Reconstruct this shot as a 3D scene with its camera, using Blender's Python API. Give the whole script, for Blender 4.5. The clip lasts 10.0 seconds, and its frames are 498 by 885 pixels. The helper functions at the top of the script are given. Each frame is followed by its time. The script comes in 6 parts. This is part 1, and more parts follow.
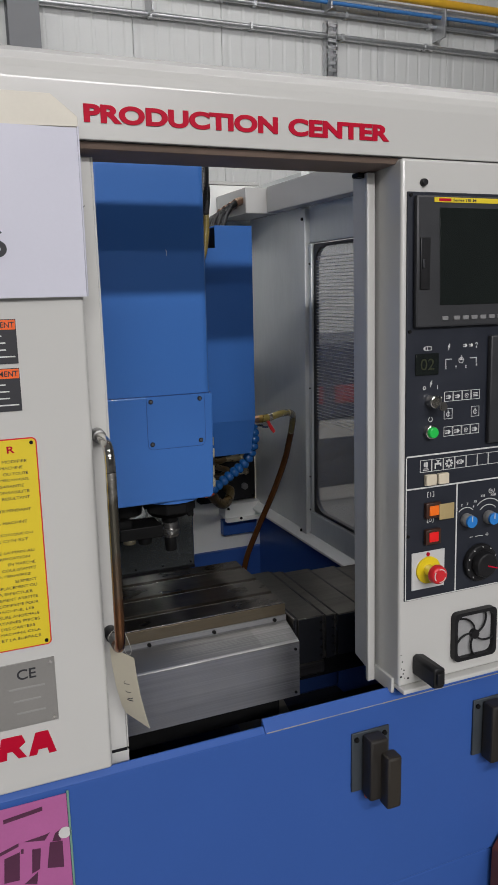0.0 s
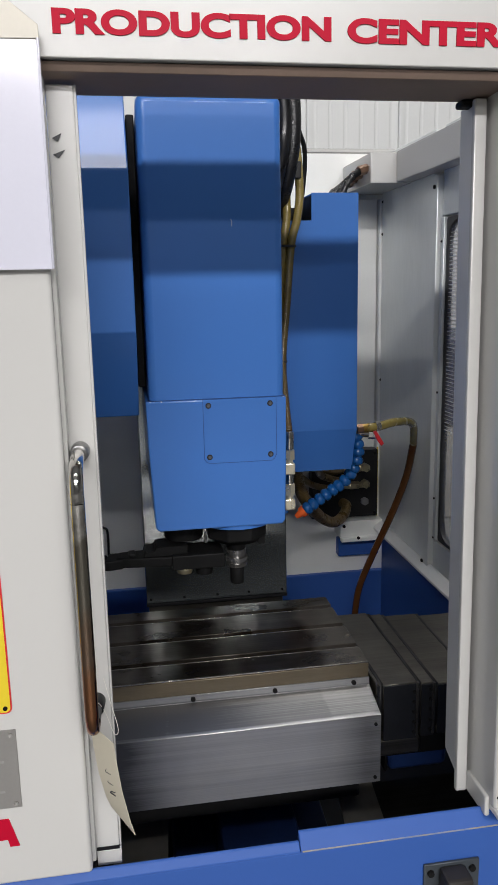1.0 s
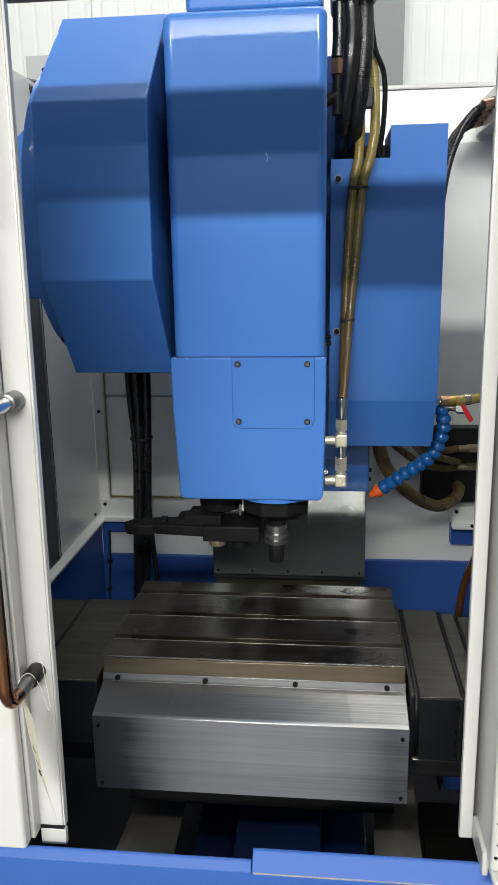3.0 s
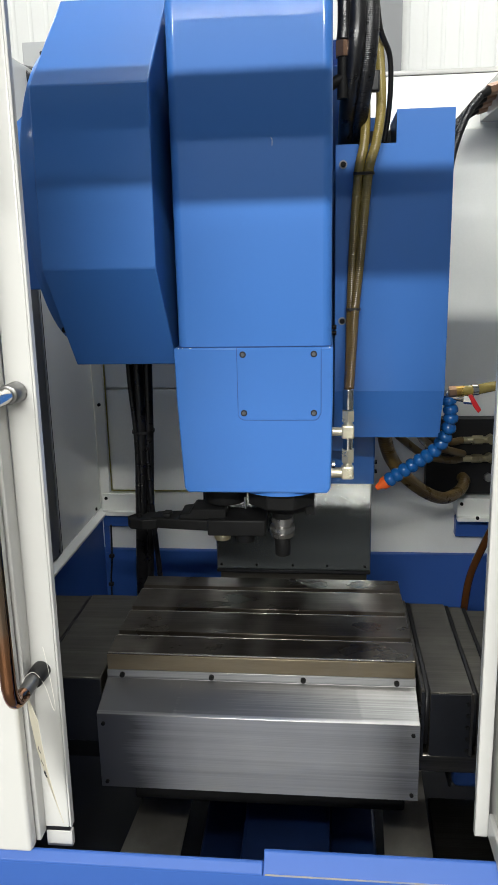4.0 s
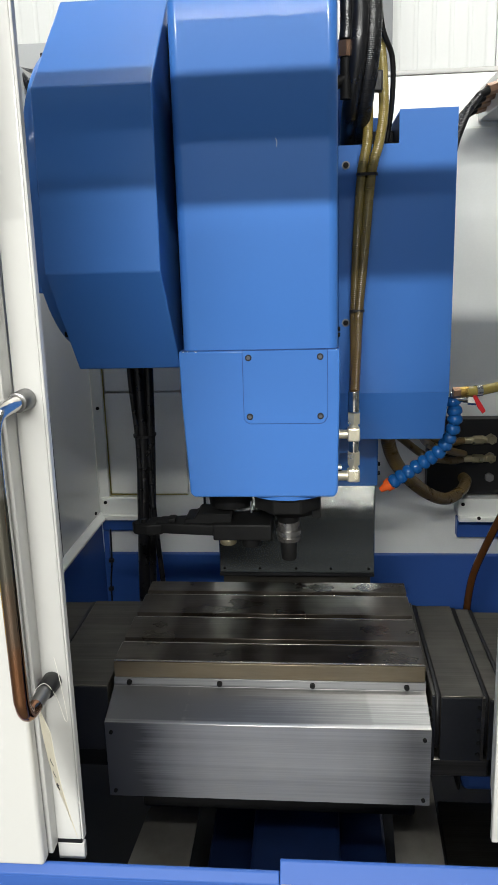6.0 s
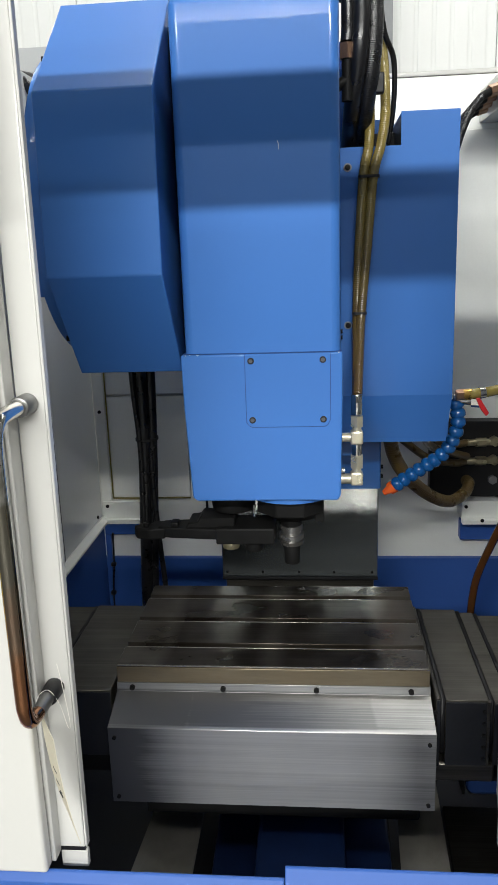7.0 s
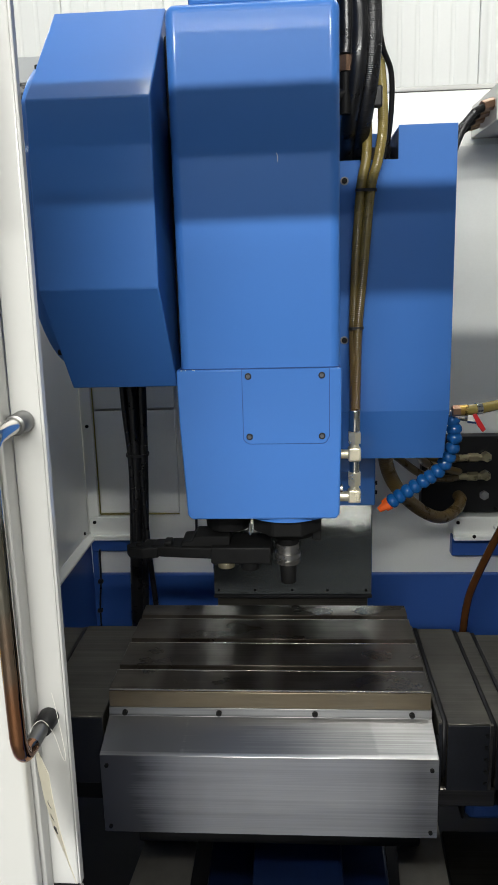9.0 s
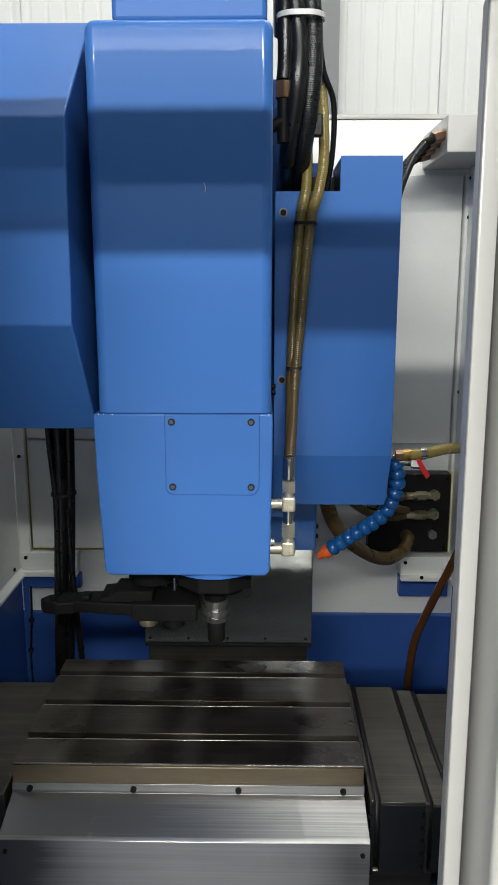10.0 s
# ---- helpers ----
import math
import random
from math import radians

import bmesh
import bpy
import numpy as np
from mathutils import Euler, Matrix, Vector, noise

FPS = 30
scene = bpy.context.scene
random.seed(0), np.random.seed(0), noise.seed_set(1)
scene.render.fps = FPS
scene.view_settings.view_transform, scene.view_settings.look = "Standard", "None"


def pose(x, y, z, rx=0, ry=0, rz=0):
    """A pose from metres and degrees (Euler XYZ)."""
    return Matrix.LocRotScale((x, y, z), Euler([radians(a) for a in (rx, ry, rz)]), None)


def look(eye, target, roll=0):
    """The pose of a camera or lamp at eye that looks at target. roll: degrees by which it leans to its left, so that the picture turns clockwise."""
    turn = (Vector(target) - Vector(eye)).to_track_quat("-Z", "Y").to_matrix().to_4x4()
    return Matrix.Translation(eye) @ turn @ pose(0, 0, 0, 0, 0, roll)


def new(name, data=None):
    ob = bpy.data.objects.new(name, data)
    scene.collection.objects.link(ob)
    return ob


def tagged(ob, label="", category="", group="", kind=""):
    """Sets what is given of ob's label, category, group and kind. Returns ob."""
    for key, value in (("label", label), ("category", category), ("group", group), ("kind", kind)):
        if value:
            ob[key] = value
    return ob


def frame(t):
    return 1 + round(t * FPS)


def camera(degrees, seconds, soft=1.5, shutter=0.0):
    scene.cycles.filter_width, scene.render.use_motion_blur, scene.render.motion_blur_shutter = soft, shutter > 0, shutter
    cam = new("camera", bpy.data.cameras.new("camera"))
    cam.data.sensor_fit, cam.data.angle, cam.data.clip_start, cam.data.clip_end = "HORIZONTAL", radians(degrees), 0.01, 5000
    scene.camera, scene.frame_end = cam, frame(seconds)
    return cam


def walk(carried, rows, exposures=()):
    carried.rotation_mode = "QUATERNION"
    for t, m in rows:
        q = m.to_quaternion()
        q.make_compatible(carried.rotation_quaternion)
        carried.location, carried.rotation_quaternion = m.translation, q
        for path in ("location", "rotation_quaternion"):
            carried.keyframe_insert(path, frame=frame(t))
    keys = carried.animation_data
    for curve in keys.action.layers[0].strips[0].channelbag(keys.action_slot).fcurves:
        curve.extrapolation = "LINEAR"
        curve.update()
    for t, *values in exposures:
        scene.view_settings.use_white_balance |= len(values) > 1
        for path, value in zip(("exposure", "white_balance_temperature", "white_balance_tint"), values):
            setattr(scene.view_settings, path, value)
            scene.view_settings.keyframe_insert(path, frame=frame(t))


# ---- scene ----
cam = camera(36.3, 10.0)
PATH = [
    (0, (-0.0068, -0.0452, 1.6230), (0.7452, 1.7652, 1.2290), -1.20),
    (0.5, (0.1782, 0.1098, 1.6020), (0.7220, 1.9943, 1.2150), -1.40),
    (1, (0.3048, 0.2250, 1.5930), (0.6123, 2.1596, 1.1920), -1.20),
    (1.5, (0.4465, 0.2666, 1.5810), (0.5275, 2.2209, 1.1660), -0.90),
    (2, (0.5808, 0.2735, 1.5690), (0.4856, 2.2225, 1.1290), -0.80),
    (2.5, (0.6126, 0.3193, 1.5560), (0.4138, 2.2563, 1.1010), -0.70),
    (4, (0.5940, 0.3810, 1.5380), (0.3949, 2.3111, 1.0550), -1.30),
    (4.5, (0.5871, 0.3853, 1.5360), (0.3961, 2.3160, 1.0510), -1.30),
    (5, (0.5822, 0.3875, 1.5370), (0.3942, 2.3191, 1.0550), -1.50),
    (5.5, (0.5732, 0.3888, 1.5400), (0.3923, 2.3212, 1.0570), -1.60),
    (7, (0.5666, 0.3971, 1.5420), (0.3837, 2.3315, 1.0660), -2.00),
    (7.5, (0.5646, 0.3982, 1.5400), (0.3747, 2.3319, 1.0690), -2.00),
    (8, (0.5587, 0.4004, 1.5440), (0.3618, 2.3344, 1.0740), -1.90),
    (8.5, (0.5519, 0.4057, 1.5450), (0.3641, 2.3433, 1.0830), -1.70),
    (9, (0.5386, 0.4252, 1.5430), (0.4042, 2.3708, 1.0980), -1.60),
    (9.5, (0.5227, 0.4798, 1.5660), (0.4436, 2.4313, 1.1360), -0.90),
    (10, (0.5918, 0.5332, 1.5750), (0.5569, 2.4910, 1.1670), 0.00),
]
walk(cam, [(t, look(eye, target, roll)) for t, eye, target, roll in PATH],
     [(0.0, -0.86, 6400, 16), (0.5, -0.64, 6400, 16), (1.0, -0.44, 6400, 16), (1.5, -0.32, 6420, 15), (2.0, -0.19, 6450, 13), (2.6, 0.08, 6480, 11),
      (4.0, 0.20, 6500, 10), (5.5, 0.19, 6500, 10), (7.0, 0.14, 6500, 10), (8.5, 0.08, 6500, 10), (9.5, -0.06, 6500, 10), (10.0, -0.10, 6500, 10)])

# ---- world and hall lamps ----
world = bpy.data.worlds.new("world")
scene.world = world
world.use_nodes = True
world.node_tree.nodes["Background"].inputs["Color"].default_value = (0.75, 0.82, 0.9, 1)
world.node_tree.nodes["Background"].inputs["Strength"].default_value = 0.05
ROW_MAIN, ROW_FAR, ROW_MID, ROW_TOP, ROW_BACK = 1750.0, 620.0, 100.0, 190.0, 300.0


def hall_row(x, y, z, power, length, depth, tilt):
    data = bpy.data.lights.new("hall_light", "AREA")
    data.shape, data.size, data.size_y, data.energy, data.color = "RECTANGLE", length, depth, power, (0.985, 0.99, 0.955)
    lamp = new("hall_light", data)
    lamp.matrix_world = pose(x, y, z, tilt, 0, 0)
    return lamp


hall_row(0.0, -7.2, 5.95, ROW_MAIN, 8.5, 0.45, 32)
hall_row(0.0, -12.5, 5.7, ROW_FAR, 8.5, 0.45, 50)
hall_row(0.0, -2.6, 6.3, ROW_MID, 6.0, 0.45, 20)
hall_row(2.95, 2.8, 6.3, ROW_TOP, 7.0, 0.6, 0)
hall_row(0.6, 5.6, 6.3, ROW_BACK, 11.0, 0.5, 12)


# ---- materials ----
def nodes_of(name):
    m = bpy.data.materials.new(name)
    m.use_nodes = True
    nt = m.node_tree
    return m, nt, nt.nodes["Principled BSDF"]


def paint(name, color, rough=0.4, metal=0.0, vary=0.08, scale=14.0, bump=0.03, bump_scale=220.0, coat=0.0, stretch=(1, 1, 1),
          stain=None, stain_amount=0.0, stain_scale=5.0, rough_vary=0.12, spec=0.5):
    """A painted, plastic or metal surface: two scales of colour change, uneven gloss, fine relief and optional stains."""
    m, nt, b = nodes_of(name)
    N, L = nt.nodes.new, nt.links.new
    tc, mp = N("ShaderNodeTexCoord"), N("ShaderNodeMapping")
    mp.inputs["Scale"].default_value = stretch
    L(tc.outputs["Object"], mp.inputs["Vector"])
    big, fine = N("ShaderNodeTexNoise"), N("ShaderNodeTexNoise")
    big.inputs["Scale"].default_value, big.inputs["Detail"].default_value = scale, 5
    fine.inputs["Scale"].default_value, fine.inputs["Detail"].default_value = bump_scale, 3
    L(mp.outputs["Vector"], big.inputs["Vector"])
    L(mp.outputs["Vector"], fine.inputs["Vector"])
    both = N("ShaderNodeMath")
    both.operation = "MULTIPLY_ADD"
    both.inputs[1].default_value = 0.35
    L(fine.outputs["Fac"], both.inputs[0])
    L(big.outputs["Fac"], both.inputs[2])
    ramp = N("ShaderNodeMapRange")
    ramp.inputs["From Min"].default_value, ramp.inputs["From Max"].default_value = 0.35, 1.0
    ramp.inputs["To Min"].default_value, ramp.inputs["To Max"].default_value = 1 - vary, 1 + vary
    L(both.outputs[0], ramp.inputs["Value"])
    mul = N("ShaderNodeMix")
    mul.data_type, mul.blend_type = "RGBA", "MULTIPLY"
    mul.inputs["Factor"].default_value = 1.0
    mul.inputs["A"].default_value = (*color, 1)
    L(ramp.outputs["Result"], mul.inputs["B"])
    out = mul.outputs["Result"]
    if stain:
        sn, sr, sm = N("ShaderNodeTexNoise"), N("ShaderNodeMapRange"), N("ShaderNodeMix")
        sn.inputs["Scale"].default_value, sn.inputs["Detail"].default_value, sn.inputs["Roughness"].default_value = stain_scale, 8, 0.65
        L(tc.outputs["Object"], sn.inputs["Vector"])
        sr.inputs["From Min"].default_value, sr.inputs["From Max"].default_value = 0.42, 0.78
        sr.inputs["To Max"].default_value = stain_amount
        L(sn.outputs["Fac"], sr.inputs["Value"])
        sm.data_type = "RGBA"
        L(sr.outputs["Result"], sm.inputs["Factor"])
        L(out, sm.inputs["A"])
        sm.inputs["B"].default_value = (*stain, 1)
        out = sm.outputs["Result"]
    L(out, b.inputs["Base Color"])
    rr = N("ShaderNodeMapRange")
    rr.inputs["To Min"].default_value, rr.inputs["To Max"].default_value = max(0.03, rough - rough_vary), min(1, rough + rough_vary)
    L(big.outputs["Fac"], rr.inputs["Value"])
    L(rr.outputs["Result"], b.inputs["Roughness"])
    b.inputs["Metallic"].default_value = metal
    b.inputs["Specular IOR Level"].default_value = spec
    if coat:
        b.inputs["Coat Weight"].default_value, b.inputs["Coat Roughness"].default_value = coat, 0.08
    if bump:
        bp = N("ShaderNodeBump")
        bp.inputs["Strength"].default_value, bp.inputs["Distance"].default_value = bump, 0.002
        L(fine.outputs["Fac"], bp.inputs["Height"])
        L(bp.outputs["Normal"], b.inputs["Normal"])
    return m


def lit(name, color, strength):
    m, nt, b = nodes_of(name)
    b.inputs["Base Color"].default_value = (*color, 1)
    b.inputs["Emission Color"].default_value = (*color, 1)
    b.inputs["Emission Strength"].default_value = strength
    b.inputs["Roughness"].default_value = 0.3
    return m


def clear(name, color, rough=0.05, alpha=0.25, ior=1.45):
    m, nt, b = nodes_of(name)
    b.inputs["Base Color"].default_value = (*color, 1)
    b.inputs["Roughness"].default_value = rough
    b.inputs["Alpha"].default_value = alpha
    b.inputs["IOR"].default_value = ior
    return m


BLUE = paint("blue_enamel", (0.042, 0.148, 0.440), 0.38, vary=0.02, scale=3, bump=0.005, bump_scale=160, rough_vary=0.02, coat=0.35, spec=0.18)
BLUE_BASE = paint("blue_machine_paint", (0.038, 0.104, 0.358), 0.38, vary=0.03, scale=5, bump=0.03, bump_scale=140, rough_vary=0.03, spec=0.22)
WHITE = paint("cream_white_paint", (0.545, 0.54, 0.515), 0.22, vary=0.012, scale=2, bump=0.02, bump_scale=260, rough_vary=0.02)
WHITE_IN = paint("inner_white_paint", (0.86, 0.87, 0.83), 0.30, vary=0.05, scale=3, bump=0.03, bump_scale=200, rough_vary=0.03,
                 stain=(0.60, 0.58, 0.50), stain_amount=0.15, stain_scale=4.0)
GREY_SHEET = paint("bare_zinc_sheet", (0.72, 0.745, 0.73), 0.34, metal=0.25, vary=0.10, scale=5, bump=0.03, bump_scale=90, stretch=(1, 1, 0.25))


def sheet_steel(name, dark, light, rough, metal, streak=0.35, zones=(), mottle=7.0):
    """Ground or brushed steel, grain along x: fine streaks, cloudy oil, and zones of oil and of painted light and shade
    (x0, x1, z0, z1, amount, softness).
    """
    m, nt, b = nodes_of(name)
    N, L = nt.nodes.new, nt.links.new

    def op(kind, a, c):
        n = N("ShaderNodeMath")
        n.operation = kind
        for k, v in enumerate((a, c)):
            if isinstance(v, float):
                n.inputs[k].default_value = v
            else:
                L(v, n.inputs[k])
        return n.outputs[0]

    def noise(scale, stretch, detail=4):
        mp, n = N("ShaderNodeMapping"), N("ShaderNodeTexNoise")
        mp.inputs["Scale"].default_value = stretch
        L(tc.outputs["Object"], mp.inputs["Vector"])
        L(mp.outputs["Vector"], n.inputs["Vector"])
        n.inputs["Scale"].default_value, n.inputs["Detail"].default_value = scale, detail
        return n.outputs["Fac"]

    tc = N("ShaderNodeTexCoord")
    grain, broad, cloud = noise(60, (0.04, 8, 8)), noise(16, (0.10, 6, 6), 3), noise(mottle, (1, 1.6, 1.6), 6)
    value = op("ADD", op("MULTIPLY", op("SUBTRACT", grain, 0.5), streak * 2.2), op("MULTIPLY", op("SUBTRACT", broad, 0.5), streak * 1.6))
    value = op("ADD", op("ADD", value, 0.5), op("MULTIPLY", op("SUBTRACT", cloud, 0.5), 0.85))
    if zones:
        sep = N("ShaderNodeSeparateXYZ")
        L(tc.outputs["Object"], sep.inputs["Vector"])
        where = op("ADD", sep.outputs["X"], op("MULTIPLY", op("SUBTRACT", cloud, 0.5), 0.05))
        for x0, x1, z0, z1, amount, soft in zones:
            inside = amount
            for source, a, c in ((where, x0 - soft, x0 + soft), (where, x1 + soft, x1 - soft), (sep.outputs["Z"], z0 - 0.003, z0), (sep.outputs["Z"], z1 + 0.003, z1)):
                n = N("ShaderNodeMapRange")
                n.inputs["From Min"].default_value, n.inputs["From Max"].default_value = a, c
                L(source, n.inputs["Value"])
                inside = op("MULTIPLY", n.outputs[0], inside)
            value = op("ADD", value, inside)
    mix = N("ShaderNodeMix")
    mix.data_type = "RGBA"
    mix.clamp_factor = True
    L(value, mix.inputs["Factor"])
    mix.inputs["A"].default_value, mix.inputs["B"].default_value = (*dark, 1), (*light, 1)
    L(mix.outputs["Result"], b.inputs["Base Color"])
    L(op("ADD", op("MULTIPLY", cloud, 0.06), rough - 0.03), b.inputs["Roughness"])
    b.inputs["Metallic"].default_value = metal
    bp = N("ShaderNodeBump")
    bp.inputs["Strength"].default_value, bp.inputs["Distance"].default_value = 0.045, 0.002
    L(grain, bp.inputs["Height"])
    L(bp.outputs["Normal"], b.inputs["Normal"])
    return m


# Front zones and the slope-wide zone are painted light and shade; others are oil.
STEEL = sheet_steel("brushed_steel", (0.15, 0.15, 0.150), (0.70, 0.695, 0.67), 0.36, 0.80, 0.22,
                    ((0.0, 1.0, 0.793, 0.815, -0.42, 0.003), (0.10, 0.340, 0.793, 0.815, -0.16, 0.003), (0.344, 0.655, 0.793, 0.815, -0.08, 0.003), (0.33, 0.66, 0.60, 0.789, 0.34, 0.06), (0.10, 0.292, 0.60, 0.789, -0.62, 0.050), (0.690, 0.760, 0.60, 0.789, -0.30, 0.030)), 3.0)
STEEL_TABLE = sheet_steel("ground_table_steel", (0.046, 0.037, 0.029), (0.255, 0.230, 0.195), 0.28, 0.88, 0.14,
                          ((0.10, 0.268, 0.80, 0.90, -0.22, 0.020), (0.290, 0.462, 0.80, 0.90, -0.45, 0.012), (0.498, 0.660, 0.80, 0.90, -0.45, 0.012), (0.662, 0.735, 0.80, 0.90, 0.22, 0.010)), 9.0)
STEEL_EDGE = paint("oily_brown_steel", (0.21, 0.175, 0.12), 0.42, metal=0.75, vary=0.2, scale=10, bump=0.06, bump_scale=80, stretch=(0.5, 4, 4),
                   stain=(0.20, 0.15, 0.09), stain_amount=0.6, stain_scale=16)
STEEL_DARK = sheet_steel("dark_way_cover_steel", (0.035, 0.031, 0.025), (0.19, 0.178, 0.155), 0.33, 0.85, 0.28, (), 9.0)
PLATE_GREY = paint("column_guard_steel", (0.41, 0.45, 0.46), 0.15, metal=0.88, vary=0.05, scale=3, bump=0.008, bump_scale=200)
CHROME = paint("worn_chrome", (0.62, 0.60, 0.56), 0.13, metal=1.0, vary=0.1, scale=20, bump=0.02, rough_vary=0.06)
BRASS = paint("nickel_brass", (0.80, 0.73, 0.55), 0.30, metal=0.75, vary=0.12, scale=40, bump=0.03)
COPPER_FIT = paint("copper_fitting", (0.27, 0.165, 0.11), 0.35, metal=0.85, vary=0.2, scale=40, bump=0.05)
BLACK = paint("black_plastic", (0.011, 0.011, 0.012), 0.45, vary=0.2, scale=30, bump=0.06, bump_scale=300, spec=0.3)
BLACK_STEEL = paint("black_oxide_steel", (0.008, 0.008, 0.008), 0.52, metal=0.0, vary=0.3, scale=20, bump=0.08, bump_scale=150, spec=0.12)
RUBBER = paint("black_hose_rubber", (0.006, 0.006, 0.007), 0.30, vary=0.25, scale=60, bump=0.10, bump_scale=420)
PANEL_NAVY = paint("panel_black_navy", (0.016, 0.019, 0.028), 0.42, vary=0.12, scale=20, bump=0.03, bump_scale=300)
BEZEL = paint("bezel_grey_plastic", (0.026, 0.027, 0.030), 0.5, vary=0.1, scale=30, bump=0.08, bump_scale=420)
SCREEN = paint("dark_screen_glass", (0.012, 0.015, 0.014), 0.12, vary=0.1, scale=8, bump=0.0, rough_vary=0.04)
KEY_GREY = paint("grey_key", (0.20, 0.20, 0.20), 0.5, vary=0.06)
PRINT = paint("white_print", (0.62, 0.62, 0.60), 0.6, vary=0.06, bump=0)
INK = paint("black_ink", (0.025, 0.025, 0.03), 0.6, vary=0.1, bump=0)
RED_TEXT = paint("red_lettering", (0.46, 0.004, 0.026), 0.50, vary=0.06, bump=0.01, spec=0.12)
RED = paint("red_plastic", (0.62, 0.02, 0.025), 0.32, vary=0.05, bump=0.01)
YELLOW = paint("yellow_label", (0.72, 0.55, 0.02), 0.45, vary=0.05, scale=8, bump=0.02)
ORANGE = paint("orange_plastic", (0.85, 0.13, 0.02), 0.4, vary=0.05, bump=0.02)
GREEN_LENS = lit("green_lens", (0.01, 0.42, 0.06), 0.35)
ORANGE_LENS = lit("orange_lens", (0.75, 0.14, 0.01), 0.35)
RED_LENS = lit("red_lens", (0.70, 0.012, 0.012), 0.3)
CREAM = paint("cream_button", (0.66, 0.58, 0.44), 0.4, vary=0.05, bump=0.01)
KNOB_BLUE = paint("blue_knob", (0.02, 0.20, 0.58), 0.4, vary=0.05, bump=0.01)
LOC_BLUE = paint("blue_jointed_plastic", (0.008, 0.088, 0.295), 0.22, vary=0.12, scale=30, bump=0.02)
AMBER = paint("amber_pvc_hose", (0.27, 0.21, 0.055), 0.25, vary=0.2, scale=30, bump=0.05, bump_scale=200, coat=0.4)
AMBER_DARK = paint("oil_brown_hose", (0.125, 0.082, 0.028), 0.3, vary=0.3, scale=22, bump=0.05, bump_scale=200, coat=0.3)
PAPER = paint("sleeve_paper", (0.63, 0.63, 0.71), 0.16, vary=0.03, scale=3, bump=0.02, coat=0.3)
CARD = paint("cream_card_tag", (0.56, 0.52, 0.41), 0.7, vary=0.05, scale=20, bump=0.04)
TAPE = paint("cream_masking_tape", (0.66, 0.62, 0.53), 0.5, vary=0.05, scale=9, bump=0.03)
PINK = paint("pink_leaflet", (0.43, 0.11, 0.30), 0.3, vary=0.08, scale=9, bump=0.02, coat=0.3)
PLUM = paint("plum_print", (0.085, 0.02, 0.055), 0.4, vary=0.2, bump=0)
ALU_PLATE = paint("aluminium_type_plate", (0.34, 0.33, 0.31), 0.42, metal=0.6, vary=0.06, scale=12, bump=0.02)
FILTER = paint("grey_filter_foam", (0.30, 0.30, 0.30), 0.9, vary=0.12, scale=60, bump=0.3, bump_scale=500)
BROWN_BIN = paint("red_brown_paint", (0.19, 0.055, 0.03), 0.55, vary=0.15, scale=9, bump=0.05)
CLADDING = paint("white_wall_cladding", (0.62, 0.63, 0.615), 0.5, vary=0.04, scale=1.2, bump=0.02, bump_scale=40)
GREY_COLUMN = paint("grey_steel_column", (0.155, 0.16, 0.168), 0.5, vary=0.06, scale=3, bump=0.02)
GALV = paint("galvanised_steel", (0.52, 0.53, 0.54), 0.36, metal=0.8, vary=0.15, scale=25, bump=0.05)
PIPE_BLUE = paint("blue_pipe", (0.05, 0.2, 0.5), 0.4, vary=0.1)
PIPE_YELLOW = paint("yellow_pipe", (0.75, 0.42, 0.03), 0.4, vary=0.1)
CONCRETE = paint("sealed_concrete", (0.19, 0.19, 0.185), 0.45, vary=0.14, scale=1.6, bump=0.05, bump_scale=40, stain=(0.12, 0.12, 0.115), stain_amount=0.4, stain_scale=0.8)
ROOF = paint("grey_roof_sheet", (0.36, 0.37, 0.37), 0.6, vary=0.05, scale=1.0)
PANE = clear("ribbed_window_plastic", (0.50, 0.51, 0.53), 0.10, 0.30)
STRING = paint("white_string", (0.7, 0.68, 0.62), 0.8, vary=0.1)
SILVER_MARK = paint("silver_mark", (0.40, 0.39, 0.375), 0.4, metal=0.5)
FEED_BROWN = paint("oil_red_brown_hose", (0.105, 0.040, 0.012), 0.22, vary=0.2, scale=20, bump=0.03, coat=0.4)
# Dark blue for strips laid in the head's seams, standing in for gap shade.
GAP = paint("shadow_gap_blue", (0.012, 0.045, 0.17), 0.7, vary=0.1, bump=0)
HALL_GREY = paint("grey_hall_lining", (0.20, 0.205, 0.205), 0.6, vary=0.08, scale=1.0)
WHITE_GLOSS = paint("oily_white_sheet", (0.78, 0.79, 0.75), 0.13, vary=0.04, scale=3, bump=0.02, bump_scale=120, stain=(0.58, 0.56, 0.48), stain_amount=0.2, stain_scale=3.0, rough_vary=0.03, spec=0.8)
# Blue darkened in colour for the shade under the table; stains are oil film.
SHADED_BLUE = paint("shaded_oily_casting", (0.014, 0.036, 0.125), 0.35, vary=0.2, scale=8, bump=0.05, stain=(0.010, 0.016, 0.04), stain_amount=0.8, stain_scale=6)
# Oily pan coloured near-black to stand in for the shade below the table.
SUMP = paint("shaded_oily_sump", (0.012, 0.012, 0.014), 0.35, vary=0.3, scale=8, bump=0.06)
SEAL = paint("aged_yellow_sealant", (0.34, 0.29, 0.07), 0.6, vary=0.2)
GOLD_BRASS = paint("gold_brass", (0.42, 0.27, 0.07), 0.28, metal=0.85, vary=0.15, scale=40, bump=0.03)
OLD_BRASS = paint("dull_olive_brass", (0.50, 0.44, 0.28), 0.30, metal=0.85, vary=0.15, scale=40, bump=0.03)
DULL_STEEL = paint("dull_tool_steel", (0.24, 0.235, 0.225), 0.28, metal=0.85, vary=0.1, scale=20, bump=0.02, rough_vary=0.03)
